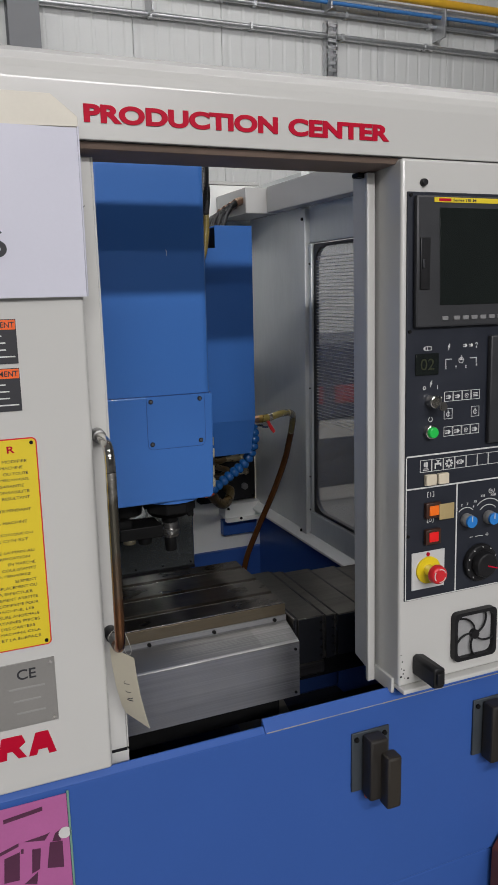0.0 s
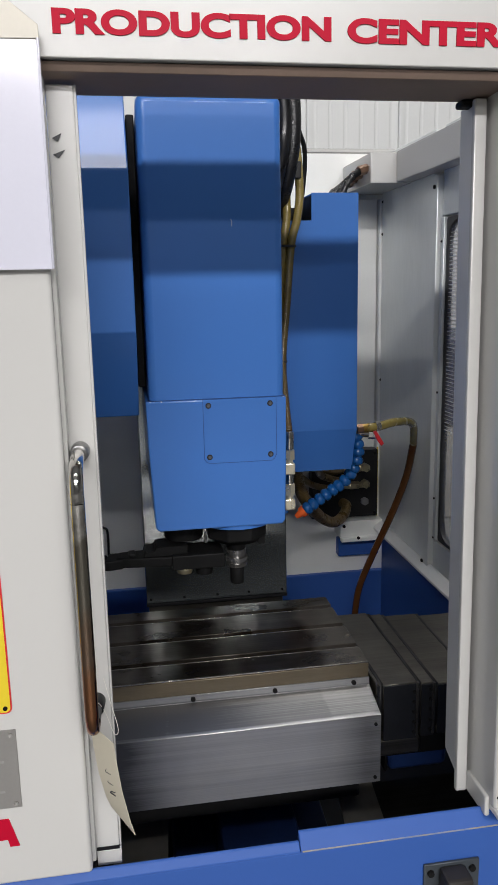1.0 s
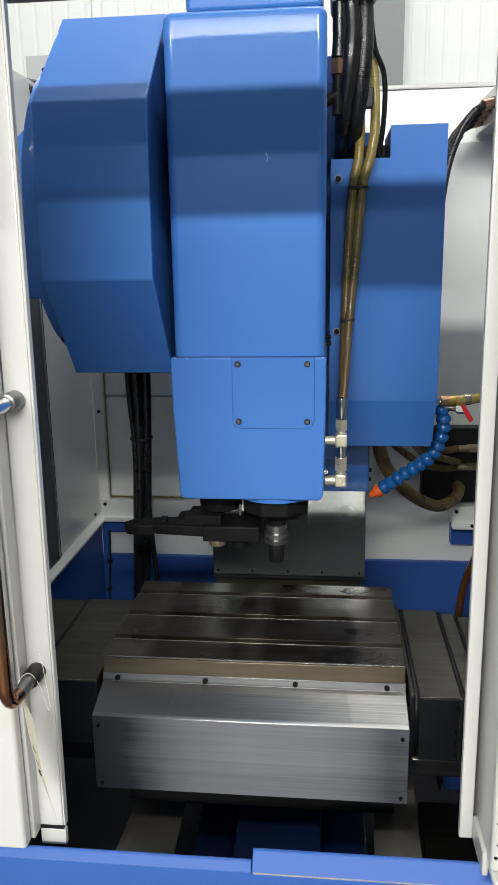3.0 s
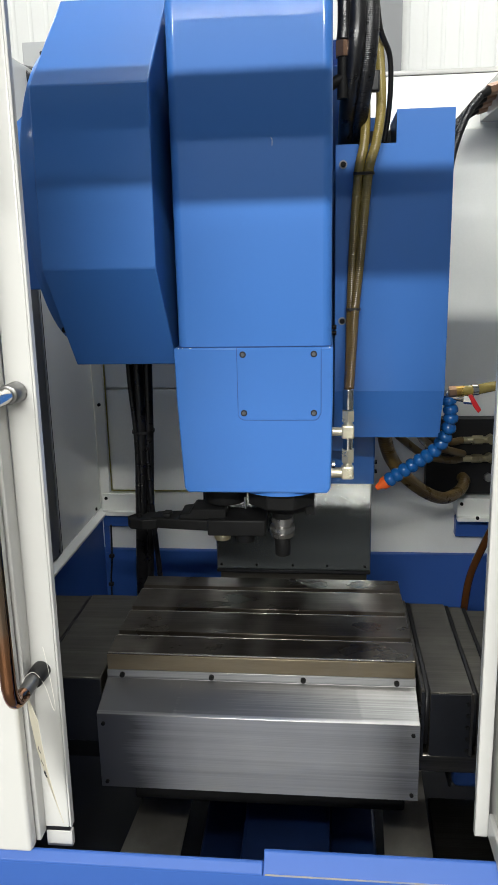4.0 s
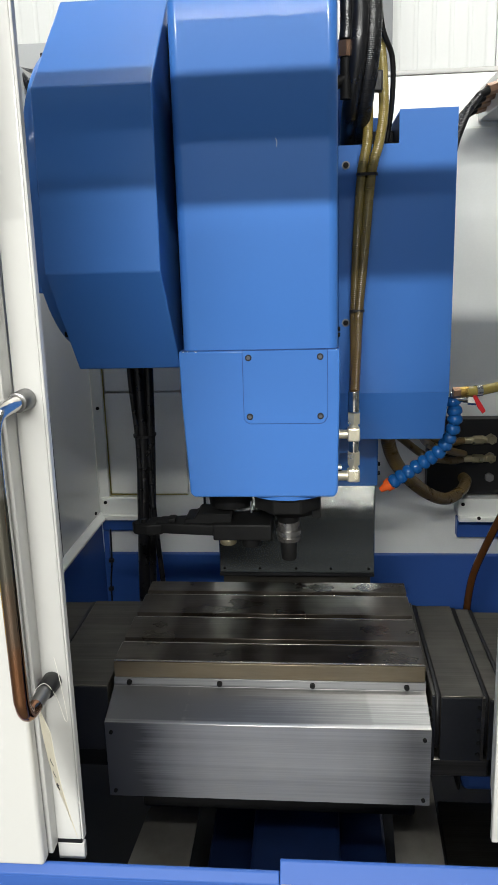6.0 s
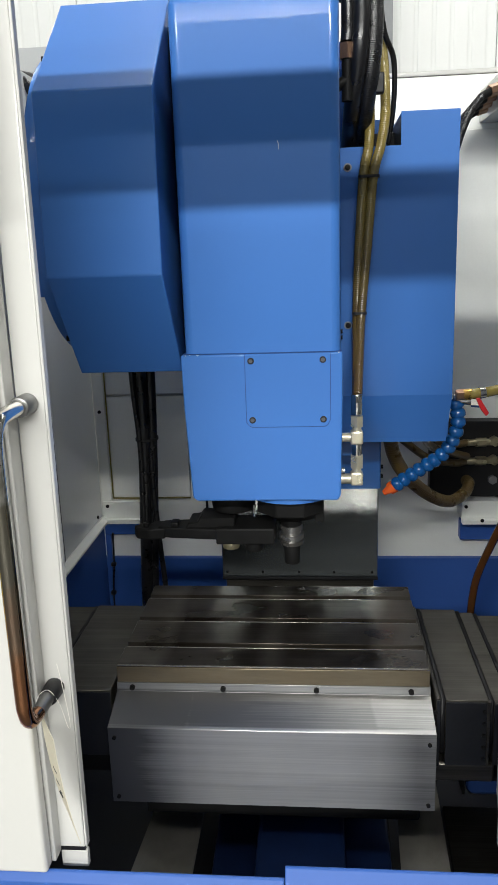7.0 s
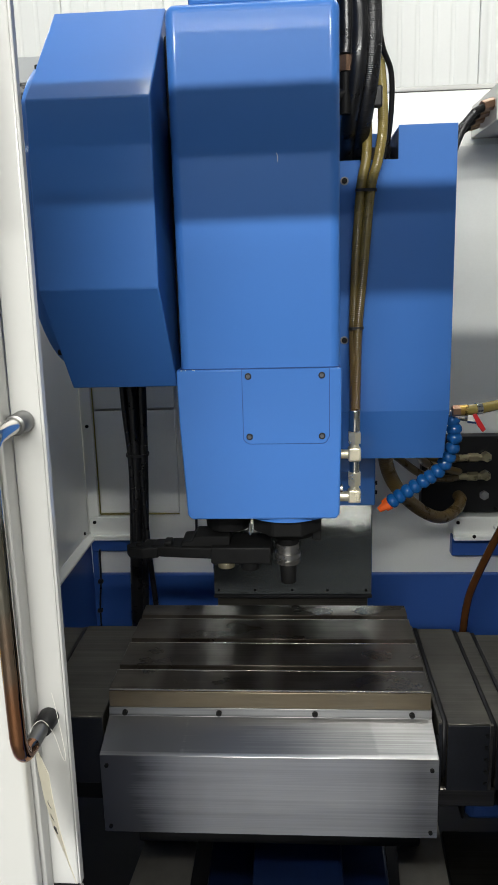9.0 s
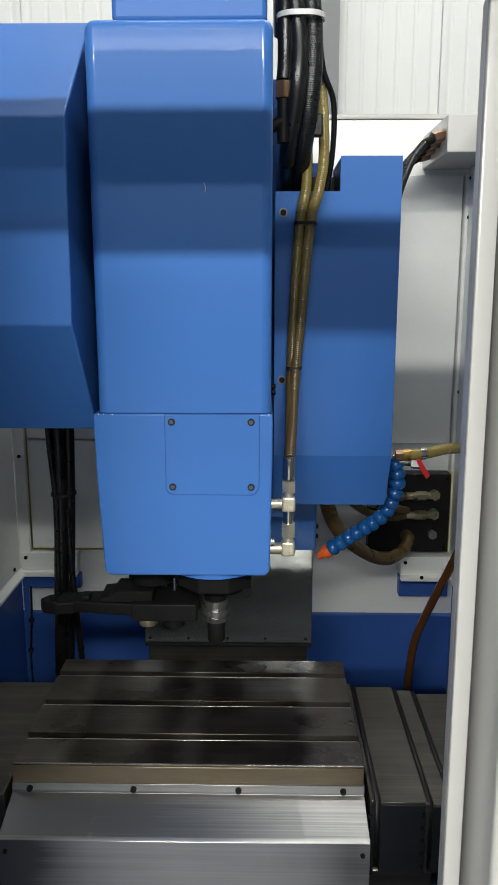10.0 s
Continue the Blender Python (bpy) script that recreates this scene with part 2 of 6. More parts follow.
FRONT_DARK = paint("near_black_steel", (0.016, 0.017, 0.020), 0.4, metal=0.2, vary=0.3, scale=9, bump=0.04, spec=0.25)
CHIP_ZINC = paint("dull_zinc_sheet", (0.44, 0.42, 0.37), 0.34, metal=0.9, vary=0.14, scale=14, bump=0.03, bump_scale=70, stain=(0.22, 0.19, 0.14), stain_amount=0.5, stain_scale=12)


def fading_rust(name, steel, rust, z_top, z_low):
    """Chromed bar whose plating has worn smoky above and rusted brown towards its lower, more handled end."""
    m, nt, b = nodes_of(name)
    geo, sep = nt.nodes.new("ShaderNodeNewGeometry"), nt.nodes.new("ShaderNodeSeparateXYZ")
    nt.links.new(geo.outputs["Position"], sep.inputs[0])
    noise = nt.nodes.new("ShaderNodeTexNoise")
    noise.inputs["Scale"].default_value = 60.0
    noise.inputs["Detail"].default_value = 5.0
    nt.links.new(geo.outputs["Position"], noise.inputs["Vector"])
    shift = nt.nodes.new("ShaderNodeMath")
    shift.operation = "MULTIPLY_ADD"
    shift.inputs[1].default_value = 0.14
    nt.links.new(noise.outputs["Fac"], shift.inputs[0])
    nt.links.new(sep.outputs["Z"], shift.inputs[2])
    span = nt.nodes.new("ShaderNodeMapRange")
    span.inputs["From Min"].default_value = z_top + 0.07
    span.inputs["From Max"].default_value = z_low + 0.07
    nt.links.new(shift.outputs[0], span.inputs["Value"])
    ramp = nt.nodes.new("ShaderNodeValToRGB")
    stops = ramp.color_ramp.elements
    stops[0].position, stops[0].color = 0.0, (0.60, 0.58, 0.54, 1)
    stops[1].position, stops[1].color = 1.0, (*rust, 1)
    for place in (0.22, 0.5):
        stops.new(place).color = (*steel, 1)
    nt.links.new(span.outputs["Result"], ramp.inputs["Fac"])
    nt.links.new(ramp.outputs["Color"], b.inputs["Base Color"])
    b.inputs["Metallic"].default_value = 1.0
    b.inputs["Roughness"].default_value = 0.09
    return m


def browning_hose(name, stops):
    """Clear PVC hose whose oil has browned it the further down it runs; stops: (height, colour)."""
    m, nt, b = nodes_of(name)
    geo, sep, ramp, noise = (nt.nodes.new("ShaderNode" + k) for k in ("NewGeometry", "SeparateXYZ", "ValToRGB", "TexNoise"))
    nt.links.new(geo.outputs["Position"], sep.inputs[0])
    noise.inputs["Scale"].default_value, noise.inputs["Detail"].default_value = 26.0, 4.0
    nt.links.new(geo.outputs["Position"], noise.inputs["Vector"])
    shift, span = nt.nodes.new("ShaderNodeMath"), nt.nodes.new("ShaderNodeMapRange")
    shift.operation, shift.inputs[1].default_value = "MULTIPLY_ADD", 0.10
    nt.links.new(noise.outputs["Fac"], shift.inputs[0])
    nt.links.new(sep.outputs["Z"], shift.inputs[2])
    low, high = stops[0][0], stops[-1][0]
    span.inputs["From Min"].default_value, span.inputs["From Max"].default_value = low + 0.05, high + 0.05
    nt.links.new(shift.outputs[0], span.inputs["Value"])
    marks = ramp.color_ramp.elements
    for k, (z, color) in enumerate(stops):
        e = marks[0] if k == 0 else marks[-1] if k == len(stops) - 1 else marks.new((z - low) / (high - low))
        e.color = (*color, 1)
    nt.links.new(span.outputs["Result"], ramp.inputs["Fac"])
    nt.links.new(ramp.outputs["Color"], b.inputs["Base Color"])
    b.inputs["Roughness"].default_value = 0.24
    b.inputs["Coat Weight"].default_value, b.inputs["Coat Roughness"].default_value = 0.35, 0.1
    return m


HOSE_BROWNING = browning_hose("browning_pvc_hose", ((1.28, (0.088, 0.054, 0.018)), (1.45, (0.098, 0.068, 0.020)), (1.62, (0.145, 0.110, 0.030)), (1.76, (0.22, 0.165, 0.042)), (1.95, (0.31, 0.25, 0.085))))
SMOKY_BAR = fading_rust("smoky_rusting_chrome", (0.20, 0.185, 0.15), (0.27, 0.125, 0.062), 1.345, 1.10)
HANDLE_STEEL = paint("dull_handle_steel", (0.19, 0.19, 0.185), 0.35, metal=0.8, vary=0.1, scale=30, bump=0.02)
ZINC_HEAD = paint("grey_screw_head", (0.085, 0.09, 0.10), 0.45, metal=0.3, vary=0.1, bump=0.02)


# ---- mesh helpers ----
def box(bm, x0, x1, y0, y1, z0, z1, bev=0.0, seg=2):
    made = bmesh.ops.create_cube(bm, size=1.0, matrix=Matrix.LocRotScale(((x0 + x1) / 2, (y0 + y1) / 2, (z0 + z1) / 2), None, (abs(x1 - x0), abs(y1 - y0), abs(z1 - z0))))
    if bev:
        edges = list({e for v in made["verts"] for e in v.link_edges})
        bmesh.ops.bevel(bm, geom=edges, offset=bev, segments=seg, affect="EDGES", profile=0.5)
    return bm


def boxed(x0, x1, y0, y1, z0, z1, bev=0.0, seg=2):
    return box(bmesh.new(), x0, x1, y0, y1, z0, z1, bev, seg)


def prism(bm, outline, axis, a, b, bev=0.0, seg=2):
    """An outline in the plane across the axis, drawn out from a to b. Outline: (y, z) for x, (x, z) for y, (x, y) for z."""
    def at(p, s):
        return {"x": (s, p[0], p[1]), "y": (p[0], s, p[1]), "z": (p[0], p[1], s)}[axis]
    low = [bm.verts.new(at(p, a)) for p in outline]
    high = [bm.verts.new(at(p, b)) for p in outline]
    faces = [bm.faces.new(low), bm.faces.new(high[::-1])]
    n = len(outline)
    for i in range(n):
        faces.append(bm.faces.new((low[i], high[i], high[(i + 1) % n], low[(i + 1) % n])))
    bmesh.ops.recalc_face_normals(bm, faces=faces)
    if bev:
        edges = list({e for f in faces for e in f.edges})
        bmesh.ops.bevel(bm, geom=edges, offset=bev, segments=seg, affect="EDGES", profile=0.5)
    return bm


def prismed(outline, axis, a, b, bev=0.0, seg=2):
    return prism(bmesh.new(), outline, axis, a, b, bev, seg)


def rod(bm, p, q, r, r2=None, n=20, bev=0.0):
    p, q = Vector(p), Vector(q)
    turn = (q - p).to_track_quat("Z", "Y").to_matrix().to_4x4()
    made = bmesh.ops.create_cone(bm, cap_ends=True, segments=n, radius1=r, radius2=r if r2 is None else r2, depth=(q - p).length, matrix=Matrix.Translation((p + q) / 2) @ turn)
    if bev:
        ends = {f for v in made["verts"] for f in v.link_faces if len(f.verts) > 4}
        bmesh.ops.bevel(bm, geom=list({e for f in ends for e in f.edges}), offset=bev, segments=2, affect="EDGES", profile=0.5)
    return bm


def rodded(p, q, r, r2=None, n=20, bev=0.0):
    return rod(bmesh.new(), p, q, r, r2, n, bev)


def curve_points(points, steps):
    pts = [Vector(p) for p in points]
    ext = [2 * pts[0] - pts[1], *pts, 2 * pts[-1] - pts[-2]]
    out = []
    for i in range(1, len(ext) - 2):
        a, b, c, d = ext[i - 1:i + 3]
        for k in range(steps):
            t = k / steps
            out.append(0.5 * (2 * b + (c - a) * t + (2 * a - 5 * b + 4 * c - d) * t * t + (3 * b - a - 3 * c + d) * t ** 3))
    return out + [pts[-1]]


def tube(bm, points, r, n=10, steps=8, rib=0.0, pitch=0.006):
    """A hose along a smooth line through the points; rib: the height of its rings."""
    line = curve_points(points, steps)
    if rib:
        fine, length = [line[0]], 0.0
        for a, b in zip(line, line[1:]):
            k = max(1, int((b - a).length / (pitch / 4)))
            fine += [a.lerp(b, (j + 1) / k) for j in range(k)]
        line = fine
    side, rings, gone = None, [], 0.0
    for i, p in enumerate(line):
        way = (line[min(i + 1, len(line) - 1)] - line[max(i - 1, 0)]).normalized()
        side = way.orthogonal().normalized() if side is None else (side - way * side.dot(way)).normalized()
        up = way.cross(side)
        if i:
            gone += (p - line[i - 1]).length
        rr = r + rib * math.cos(2 * math.pi * gone / pitch)
        rings.append([bm.verts.new(p + rr * (math.cos(2 * math.pi * j / n) * side + math.sin(2 * math.pi * j / n) * up)) for j in range(n)])
    for a, b in zip(rings, rings[1:]):
        for j in range(n):
            bm.faces.new((a[j], a[(j + 1) % n], b[(j + 1) % n], b[j]))
    bm.faces.new(rings[0][::-1])
    bm.faces.new(rings[-1])
    return bm


def leaned(bm, slope=0.021, z0=1.40):
    """The front posts stand a touch out of plumb: their feet lie a little nearer than their heads."""
    for v in bm.verts:
        v.co.y += slope * (v.co.z - z0)
    return bm


def tubed(points, r, n=10, steps=8, rib=0.0, pitch=0.006):
    return tube(bmesh.new(), points, r, n, steps, rib, pitch)


def mesh_of(name, bm, material):
    mesh = bpy.data.meshes.new(name)
    bmesh.ops.recalc_face_normals(bm, faces=bm.faces)
    area = {f: f.calc_area() for f in bm.faces}
    soft = [not all(area[g] < 0.34 * area[f] for e in f.edges for g in e.link_faces if g is not f) for f in bm.faces]
    bm.to_mesh(mesh)
    bm.free()
    mesh.materials.append(material)
    mesh.polygons.foreach_set("use_smooth", [True] * len(mesh.polygons))
    mesh.set_sharp_from_angle(angle=radians(38))
    mesh.polygons.foreach_set("use_smooth", soft)
    return mesh


def thing(name, label, category, at=(0, 0, 0), group="", kind=""):
    ob = new(name)
    ob.location, ob.empty_display_size = at, 0.05
    ob["base"] = at
    return tagged(ob, label, category, group, kind)


def solo(name, bm, material, label, category, group="", kind=""):
    return tagged(new(name, mesh_of(name, bm, material)), label, category, group, kind)


def attach(ob, parent):
    ob.parent = parent
    top = parent
    while top.parent:
        top = top.parent
    if parent is top:
        ob.matrix_parent_inverse = Matrix.Translation(parent.location).inverted()
    return ob


def part(name, bm, material, parent, label=""):
    ob = attach(new(name, mesh_of(name, bm, material)), parent)
    return tagged(ob, label) if label else ob


def shared(name, mesh, at, parent):
    """A repeat of a small piece that shares its mesh."""
    ob = attach(new(name, mesh), parent)
    ob.location = at
    return ob


def letters(name, text, material, parent, x0, x1, z0, z1, y, depth=0.002, bold=0.0, slant=0.0, face=-1):
    """Raised lettering with the built-in font that fills the given rectangle on a wall facing -y."""
    data = bpy.data.curves.new(name, "FONT")
    data.body, data.extrude, data.offset, data.shear = text, 0.02, bold, slant
    tmp = new(name, data)
    dg = bpy.context.evaluated_depsgraph_get()
    mesh = bpy.data.meshes.new_from_object(tmp.evaluated_get(dg))
    bpy.data.objects.remove(tmp)
    co = np.zeros(len(mesh.vertices) * 3)
    mesh.vertices.foreach_get("co", co)
    co = co.reshape(-1, 3)
    lo, hi = co.min(0), co.max(0)
    px = x0 + (co[:, 0] - lo[0]) / (hi[0] - lo[0]) * (x1 - x0)
    pz = z0 + (co[:, 1] - lo[1]) / max(hi[1] - lo[1], 1e-6) * (z1 - z0)
    py = y - (co[:, 2] - lo[2]) / (hi[2] - lo[2]) * depth
    mesh.vertices.foreach_set("co", np.stack([px, py, pz], 1).ravel())
    mesh.materials.clear()
    mesh.materials.append(material)
    return attach(new(name, mesh), parent)


def screw_mesh(name, r, h, material, facing="y"):
    """A socket-head screw whose head looks towards -y, or up for z."""
    bm = bmesh.new()
    end = {"y": (0, -h, 0), "z": (0, 0, h), "x": (h, 0, 0), "-x": (-h, 0, 0)}[facing]
    rod(bm, (0, 0, 0), end, r, r * 0.92, 12)
    top = Vector(end)
    rod(bm, top * 0.999, top * 1.06, r * 0.5, r * 0.5, 6)
    return mesh_of(name, bm, material)


SCREW = screw_mesh("screw", 0.0055, 0.004, BLACK_STEEL)
SCREW_SMALL = screw_mesh("screw", 0.0035, 0.003, BLACK_STEEL)
SCREW_X = screw_mesh("screw", 0.0055, 0.004, BLACK_STEEL, "-x")
SCREW_R = screw_mesh("screw", 0.0055, 0.004, BLACK_STEEL, "x")
BOLT_BIG = screw_mesh("bolt", 0.0048, 0.005, BLACK_STEEL)


# ---- hall ----
solo("floor", boxed(-9, 13, -14, 8.6, -0.2, 0.0), CONCRETE, "grey sealed concrete workshop floor", "floor", kind="structure")
solo("ceiling", boxed(-9, 13, -14, 8.6, 7.0, 7.2), ROOF, "grey profiled sheet roof of the hall", "ceiling", kind="structure")
solo("wall_south", boxed(-9, 13, -14.3, -14.0, 0, 7.0), HALL_GREY, "grey lined hall wall", "wall", kind="structure")
solo("wall_west", boxed(-9.3, -9.0, -14, 8.6, 0, 7.0), HALL_GREY, "grey lined hall wall", "wall", kind="structure")
solo("wall_east", boxed(13.0, 13.3, -14, 8.6, 0, 7.0), HALL_GREY, "grey lined hall wall", "wall", kind="structure")


def clad_wall():
    """Ribbed sandwich panels, 1.0 m wide, with shallow grooves."""
    wall = thing("wall_north", "white ribbed sandwich panel hall wall", "wall", (0, 8.4, 0), kind="structure")
    outline = [(0.0, 8.6), (0.0, 8.407), (0.006, 8.40)]
    for k in range(6):
        c = 0.0833 + k * 0.1667
        outline += [(c - 0.022, 8.40), (c - 0.014, 8.404), (c + 0.014, 8.404), (c + 0.022, 8.40)]
    outline += [(0.990, 8.40), (0.996, 8.407), (0.996, 8.6)]
    bm = prismed(outline, "z", 0.0, 7.0)
    mesh = mesh_of("panel", bm, CLADDING)
    for i in range(-9, 13):
        shared("panel", mesh, (i + 0.28, 0, 0), wall)
    return wall


clad_wall()
bm = boxed(0.99, 1.29, 8.16, 8.175, 0, 7.0)
box(bm, 0.99, 1.29, 8.385, 8.398, 0, 7.0)
box(bm, 1.13, 1.15, 8.175, 8.385, 0, 7.0)
solo("steel_column", bm, GREY_COLUMN, "grey painted steel hall column against white wall", "column", kind="structure")


def conduit_run(z, y, x0, x1, r, material=GALV, label="galvanised conduit clipped along the white wall"):
    run = thing("conduit", label, "conduit", (x0, y, z))
    part("pipe", rodded((x0, y, z), (x1, y, z), r, n=14), material, run)
    for i in range(int((x1 - x0) / 1.15)):
        x = x0 + 0.5 + i * 1.15
        bm = boxed(x - 0.018, x + 0.018, y - r - 0.003, 8.395, z - r - 0.006, z + r + 0.006, 0.003, 1)
        part("clip", bm, GALV, run)
    return run


conduit_run(4.47, 8.33, -1.5, 12.5, 0.028)
conduit_run(4.71, 8.33, 2.0, 12.5, 0.024)


def wall_strut():
    strut = thing("strut_channel", "slotted galvanised strut channel fixed upright on the wall", "strut", (4.62, 8.36, 3.95))
    bm = boxed(4.53, 4.545, 8.30, 8.395, 3.98, 4.62)
    box(bm, 4.655, 4.67, 8.30, 8.395, 3.98, 4.62)
    box(bm, 4.545, 4.655, 8.38, 8.395, 3.98, 4.62)
    for k in range(8):
        box(bm, 4.53, 4.67, 8.30, 8.31, 4.0 + k * 0.08, 4.035 + k * 0.08)
    part("channel", bm, GALV, strut)
    part("foot_plate", boxed(4.44, 4.78, 8.33, 8.395, 3.94, 3.975, 0.003, 1), GALV, strut)


wall_strut()
for z, y, mat, r, name in ((4.79, 8.24, PIPE_BLUE, 0.022, "blue"), (4.84, 8.2, GALV, 0.02, "galvanised"), (4.91, 8.15, PIPE_YELLOW, 0.045, "yellow")):
    pipe = solo("service_pipe", rodded((3.2, y, z), (12.6, y, z), r, n=14), mat, name + " service pipe running high along the wall", "pipe", "service pipes")
for x, z1 in ((2.42, 4.70), (4.5, 4.95), (6.05, 4.80), (7.0, 4.80)):
    solo("wall_bracket", boxed(x, x + 0.025, 8.15, 8.395, z1 - 0.25, z1 + 0.2, 0.004, 1), GALV, "galvanised bracket holding conduit on the wall", "bracket", "wall brackets")


def ceiling_light(x0, y, z, count):
    fit = thing("ceiling_light", "long white hall light fitting hung under the roof", "light", (x0, y, z), "hall lights")
    for i in range(count):
        x = x0 + i * 2.75
        body = part("housing", boxed(x, x + 2.6, y - 0.30, y + 0.30, z + 0.06, z + 0.14, 0.01, 1), WHITE, fit)
        part("hanger", rodded((x + 1.3, y, z + 0.13), (x + 1.3, y, 7.0), 0.008, n=6), GALV, fit)


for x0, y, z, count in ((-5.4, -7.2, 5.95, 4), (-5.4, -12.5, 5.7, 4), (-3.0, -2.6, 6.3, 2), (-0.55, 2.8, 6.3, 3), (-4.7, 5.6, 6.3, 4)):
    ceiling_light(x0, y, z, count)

# a machine on the far side of the aisle, seen through the ribbed window
aisle = thing("machine_cabinet", "navy and cream machine with red marks across the aisle", "machine", (3.5, 5.5, 0))
part("body", boxed(2.3, 4.9, 5.0, 6.2, 0.64, 1.22, 0.03), paint("navy_cabinet", (0.015, 0.018, 0.04), 0.4, vary=0.1), aisle)
part("plinth", boxed(2.28, 4.92, 4.98, 6.22, 0.0, 0.63, 0.02), paint("cream_cabinet", (0.36, 0.35, 0.32), 0.5, vary=0.1), aisle)
part("recess", boxed(2.6, 4.6, 4.965, 4.98, 0.12, 0.50, 0.004, 1), BEZEL, aisle)
for x in (2.52, 2.80, 3.08):
    part("mark", boxed(x, x + 0.18, 4.985, 4.998, 0.76, 0.90, 0.004, 1), paint("dull_red_mark", (0.22, 0.02, 0.025), 0.5), aisle, "red mark")

# ---- machine base ----
base = thing("machining_center", "blue painted lower body of a machining centre with worn sill", "machine", (0.5, 1.6, 0))
bm = boxed(-0.62, 1.62, 1.1655, 1.177, 0.348, 0.7855, 0.003, 2)
part("front_panel", bm, BLUE_BASE, base)
part("lower_panel", boxed(-0.62, 1.62, 1.171, 1.188, 0.04, 0.344, 0.005, 2), BLUE_BASE, base)
part("plinth", boxed(-0.16, 1.19, 1.215, 2.70, 0.0, 0.06, 0.004, 1), BLACK_STEEL, base)
part("sill", prismed([(1.1650, 0.784), (1.1650, 0.787), (1.1745, 0.7970), (1.1785, 0.7970), (1.1785, 0.70), (1.1765, 0.70), (1.1765, 0.784)], "x", -0.62, 0.5175, 0.0015, 2), BLUE_BASE, base, "lower stretch of the blue sill")
part("sill", prismed([(1.1650, 0.784), (1.1650, 0.787), (1.1835, 0.8065), (1.1875, 0.8065), (1.1875, 0.70), (1.1790, 0.70), (1.1790, 0.784)], "x", 0.5185, 1.62, 0.0015, 2), BLUE_BASE, base, "raised stretch of the blue sill, paint worn at the edge")
bm = boxed(0.5205, 1.1, 1.1643, 1.1660, 0.7858, 0.7878, 0.0004, 1)
part("worn_edge", bm, paint("worn_primer", (0.33, 0.30, 0.24), 0.6, vary=0.3, scale=40, stretch=(0.3, 1, 1), stain=(0.06, 0.17, 0.48), stain_amount=1.0, stain_scale=30), base, "bare primer along the worn sill edge")
part("inner_front", boxed(-0.12, 1.14, 1.189, 1.20, 0.30, 0.775), BLUE_BASE, base)
part("side_wall", boxed(-0.16, -0.125, 1.24, 2.66, 0.061, 0.722, 0.003, 1), BLUE_BASE, base)
part("side_wall", boxed(1.155, 1.19, 1.24, 2.66, 0.061, 0.77, 0.003, 1), BLUE_BASE, base)
part("back_wall", boxed(-0.16, 1.19, 2.672, 2.70, 0.061, 0.60, 0.003, 1), BLUE_BASE, base)
part("pan", boxed(-0.12, 1.15, 1.23, 2.66, 0.28, 0.31), SUMP, base)
part("bed", prismed([(1.42, 0.31), (1.42, 0.46), (1.48, 0.50), (2.2, 0.56), (2.2, 0.31)], "x", 0.445, 0.605, 0.008, 2), SHADED_BLUE, base, "blue cast bed under the table")
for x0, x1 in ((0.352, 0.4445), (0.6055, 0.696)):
    part("bed_flank", prismed([(1.40, 0.311), (1.40, 0.375), (2.1, 0.47), (2.1, 0.311)], "x", x0, x1, 0.006, 2), SHADED_BLUE, base, "oily blue flank of the cast bed, darkened for shade")


def chip_slope(low, high):
    """Thin bent sheet rising under the table, its sides splayed a little."""
    bm = bmesh.new()
    for (x0, x1), (y, z) in ((low, (1.42, 0.435)), (high, (1.72, 0.57))):
        for dz in (0.0, -0.004):
            bm.verts.new((x0, y, z + dz))
            bm.verts.new((x1, y, z + dz))
    bm.verts.ensure_lookup_table()
    v = bm.verts
    for f in ((0, 1, 5, 4), (2, 6, 7, 3), (0, 2, 3, 1), (4, 5, 7, 6), (0, 4, 6, 2), (1, 3, 7, 5)):
        bm.faces.new([v[i] for i in f])
    bmesh.ops.recalc_face_normals(bm, faces=bm.faces[:])
    part("chip_slope", bm, CHIP_ZINC, base, "bare zinc-coated chip slope")


chip_slope((0.198, 0.325), (0.272, 0.350))
chip_slope((0.700, 0.792), (0.705, 0.780))
part("side_tray", prismed([(1.40, 0.42), (1.68, 0.50), (1.68, 0.40), (1.40, 0.40)], "x", 0.796, 1.14, 0.002, 1), STEEL_DARK, base, "oily steel side tray")
part("cross_rail", boxed(-0.1, 1.12, 1.62, 1.80, 0.60, 0.68, 0.006, 2), BLACK_STEEL, base)
part("saddle", boxed(0.24, 0.74, 1.58, 2.1, 0.545, 0.63, 0.006, 2), BLACK_STEEL, base)
cover = part("motor_cover", boxed(0.845, 0.985, 1.70, 1.95, 0.505, 0.572, 0.014, 3), SHADED_BLUE, base, "blue rounded motor cover")
part("flange", boxed(0.839, 0.8445, 1.71, 1.945, 0.50, 0.565, 0.002, 1), BLACK_STEEL, cover)
part("rail_cover", boxed(0.70, 0.86, 1.56, 1.60, 0.645, 0.683, 0.004, 1), STEEL_DARK, base)

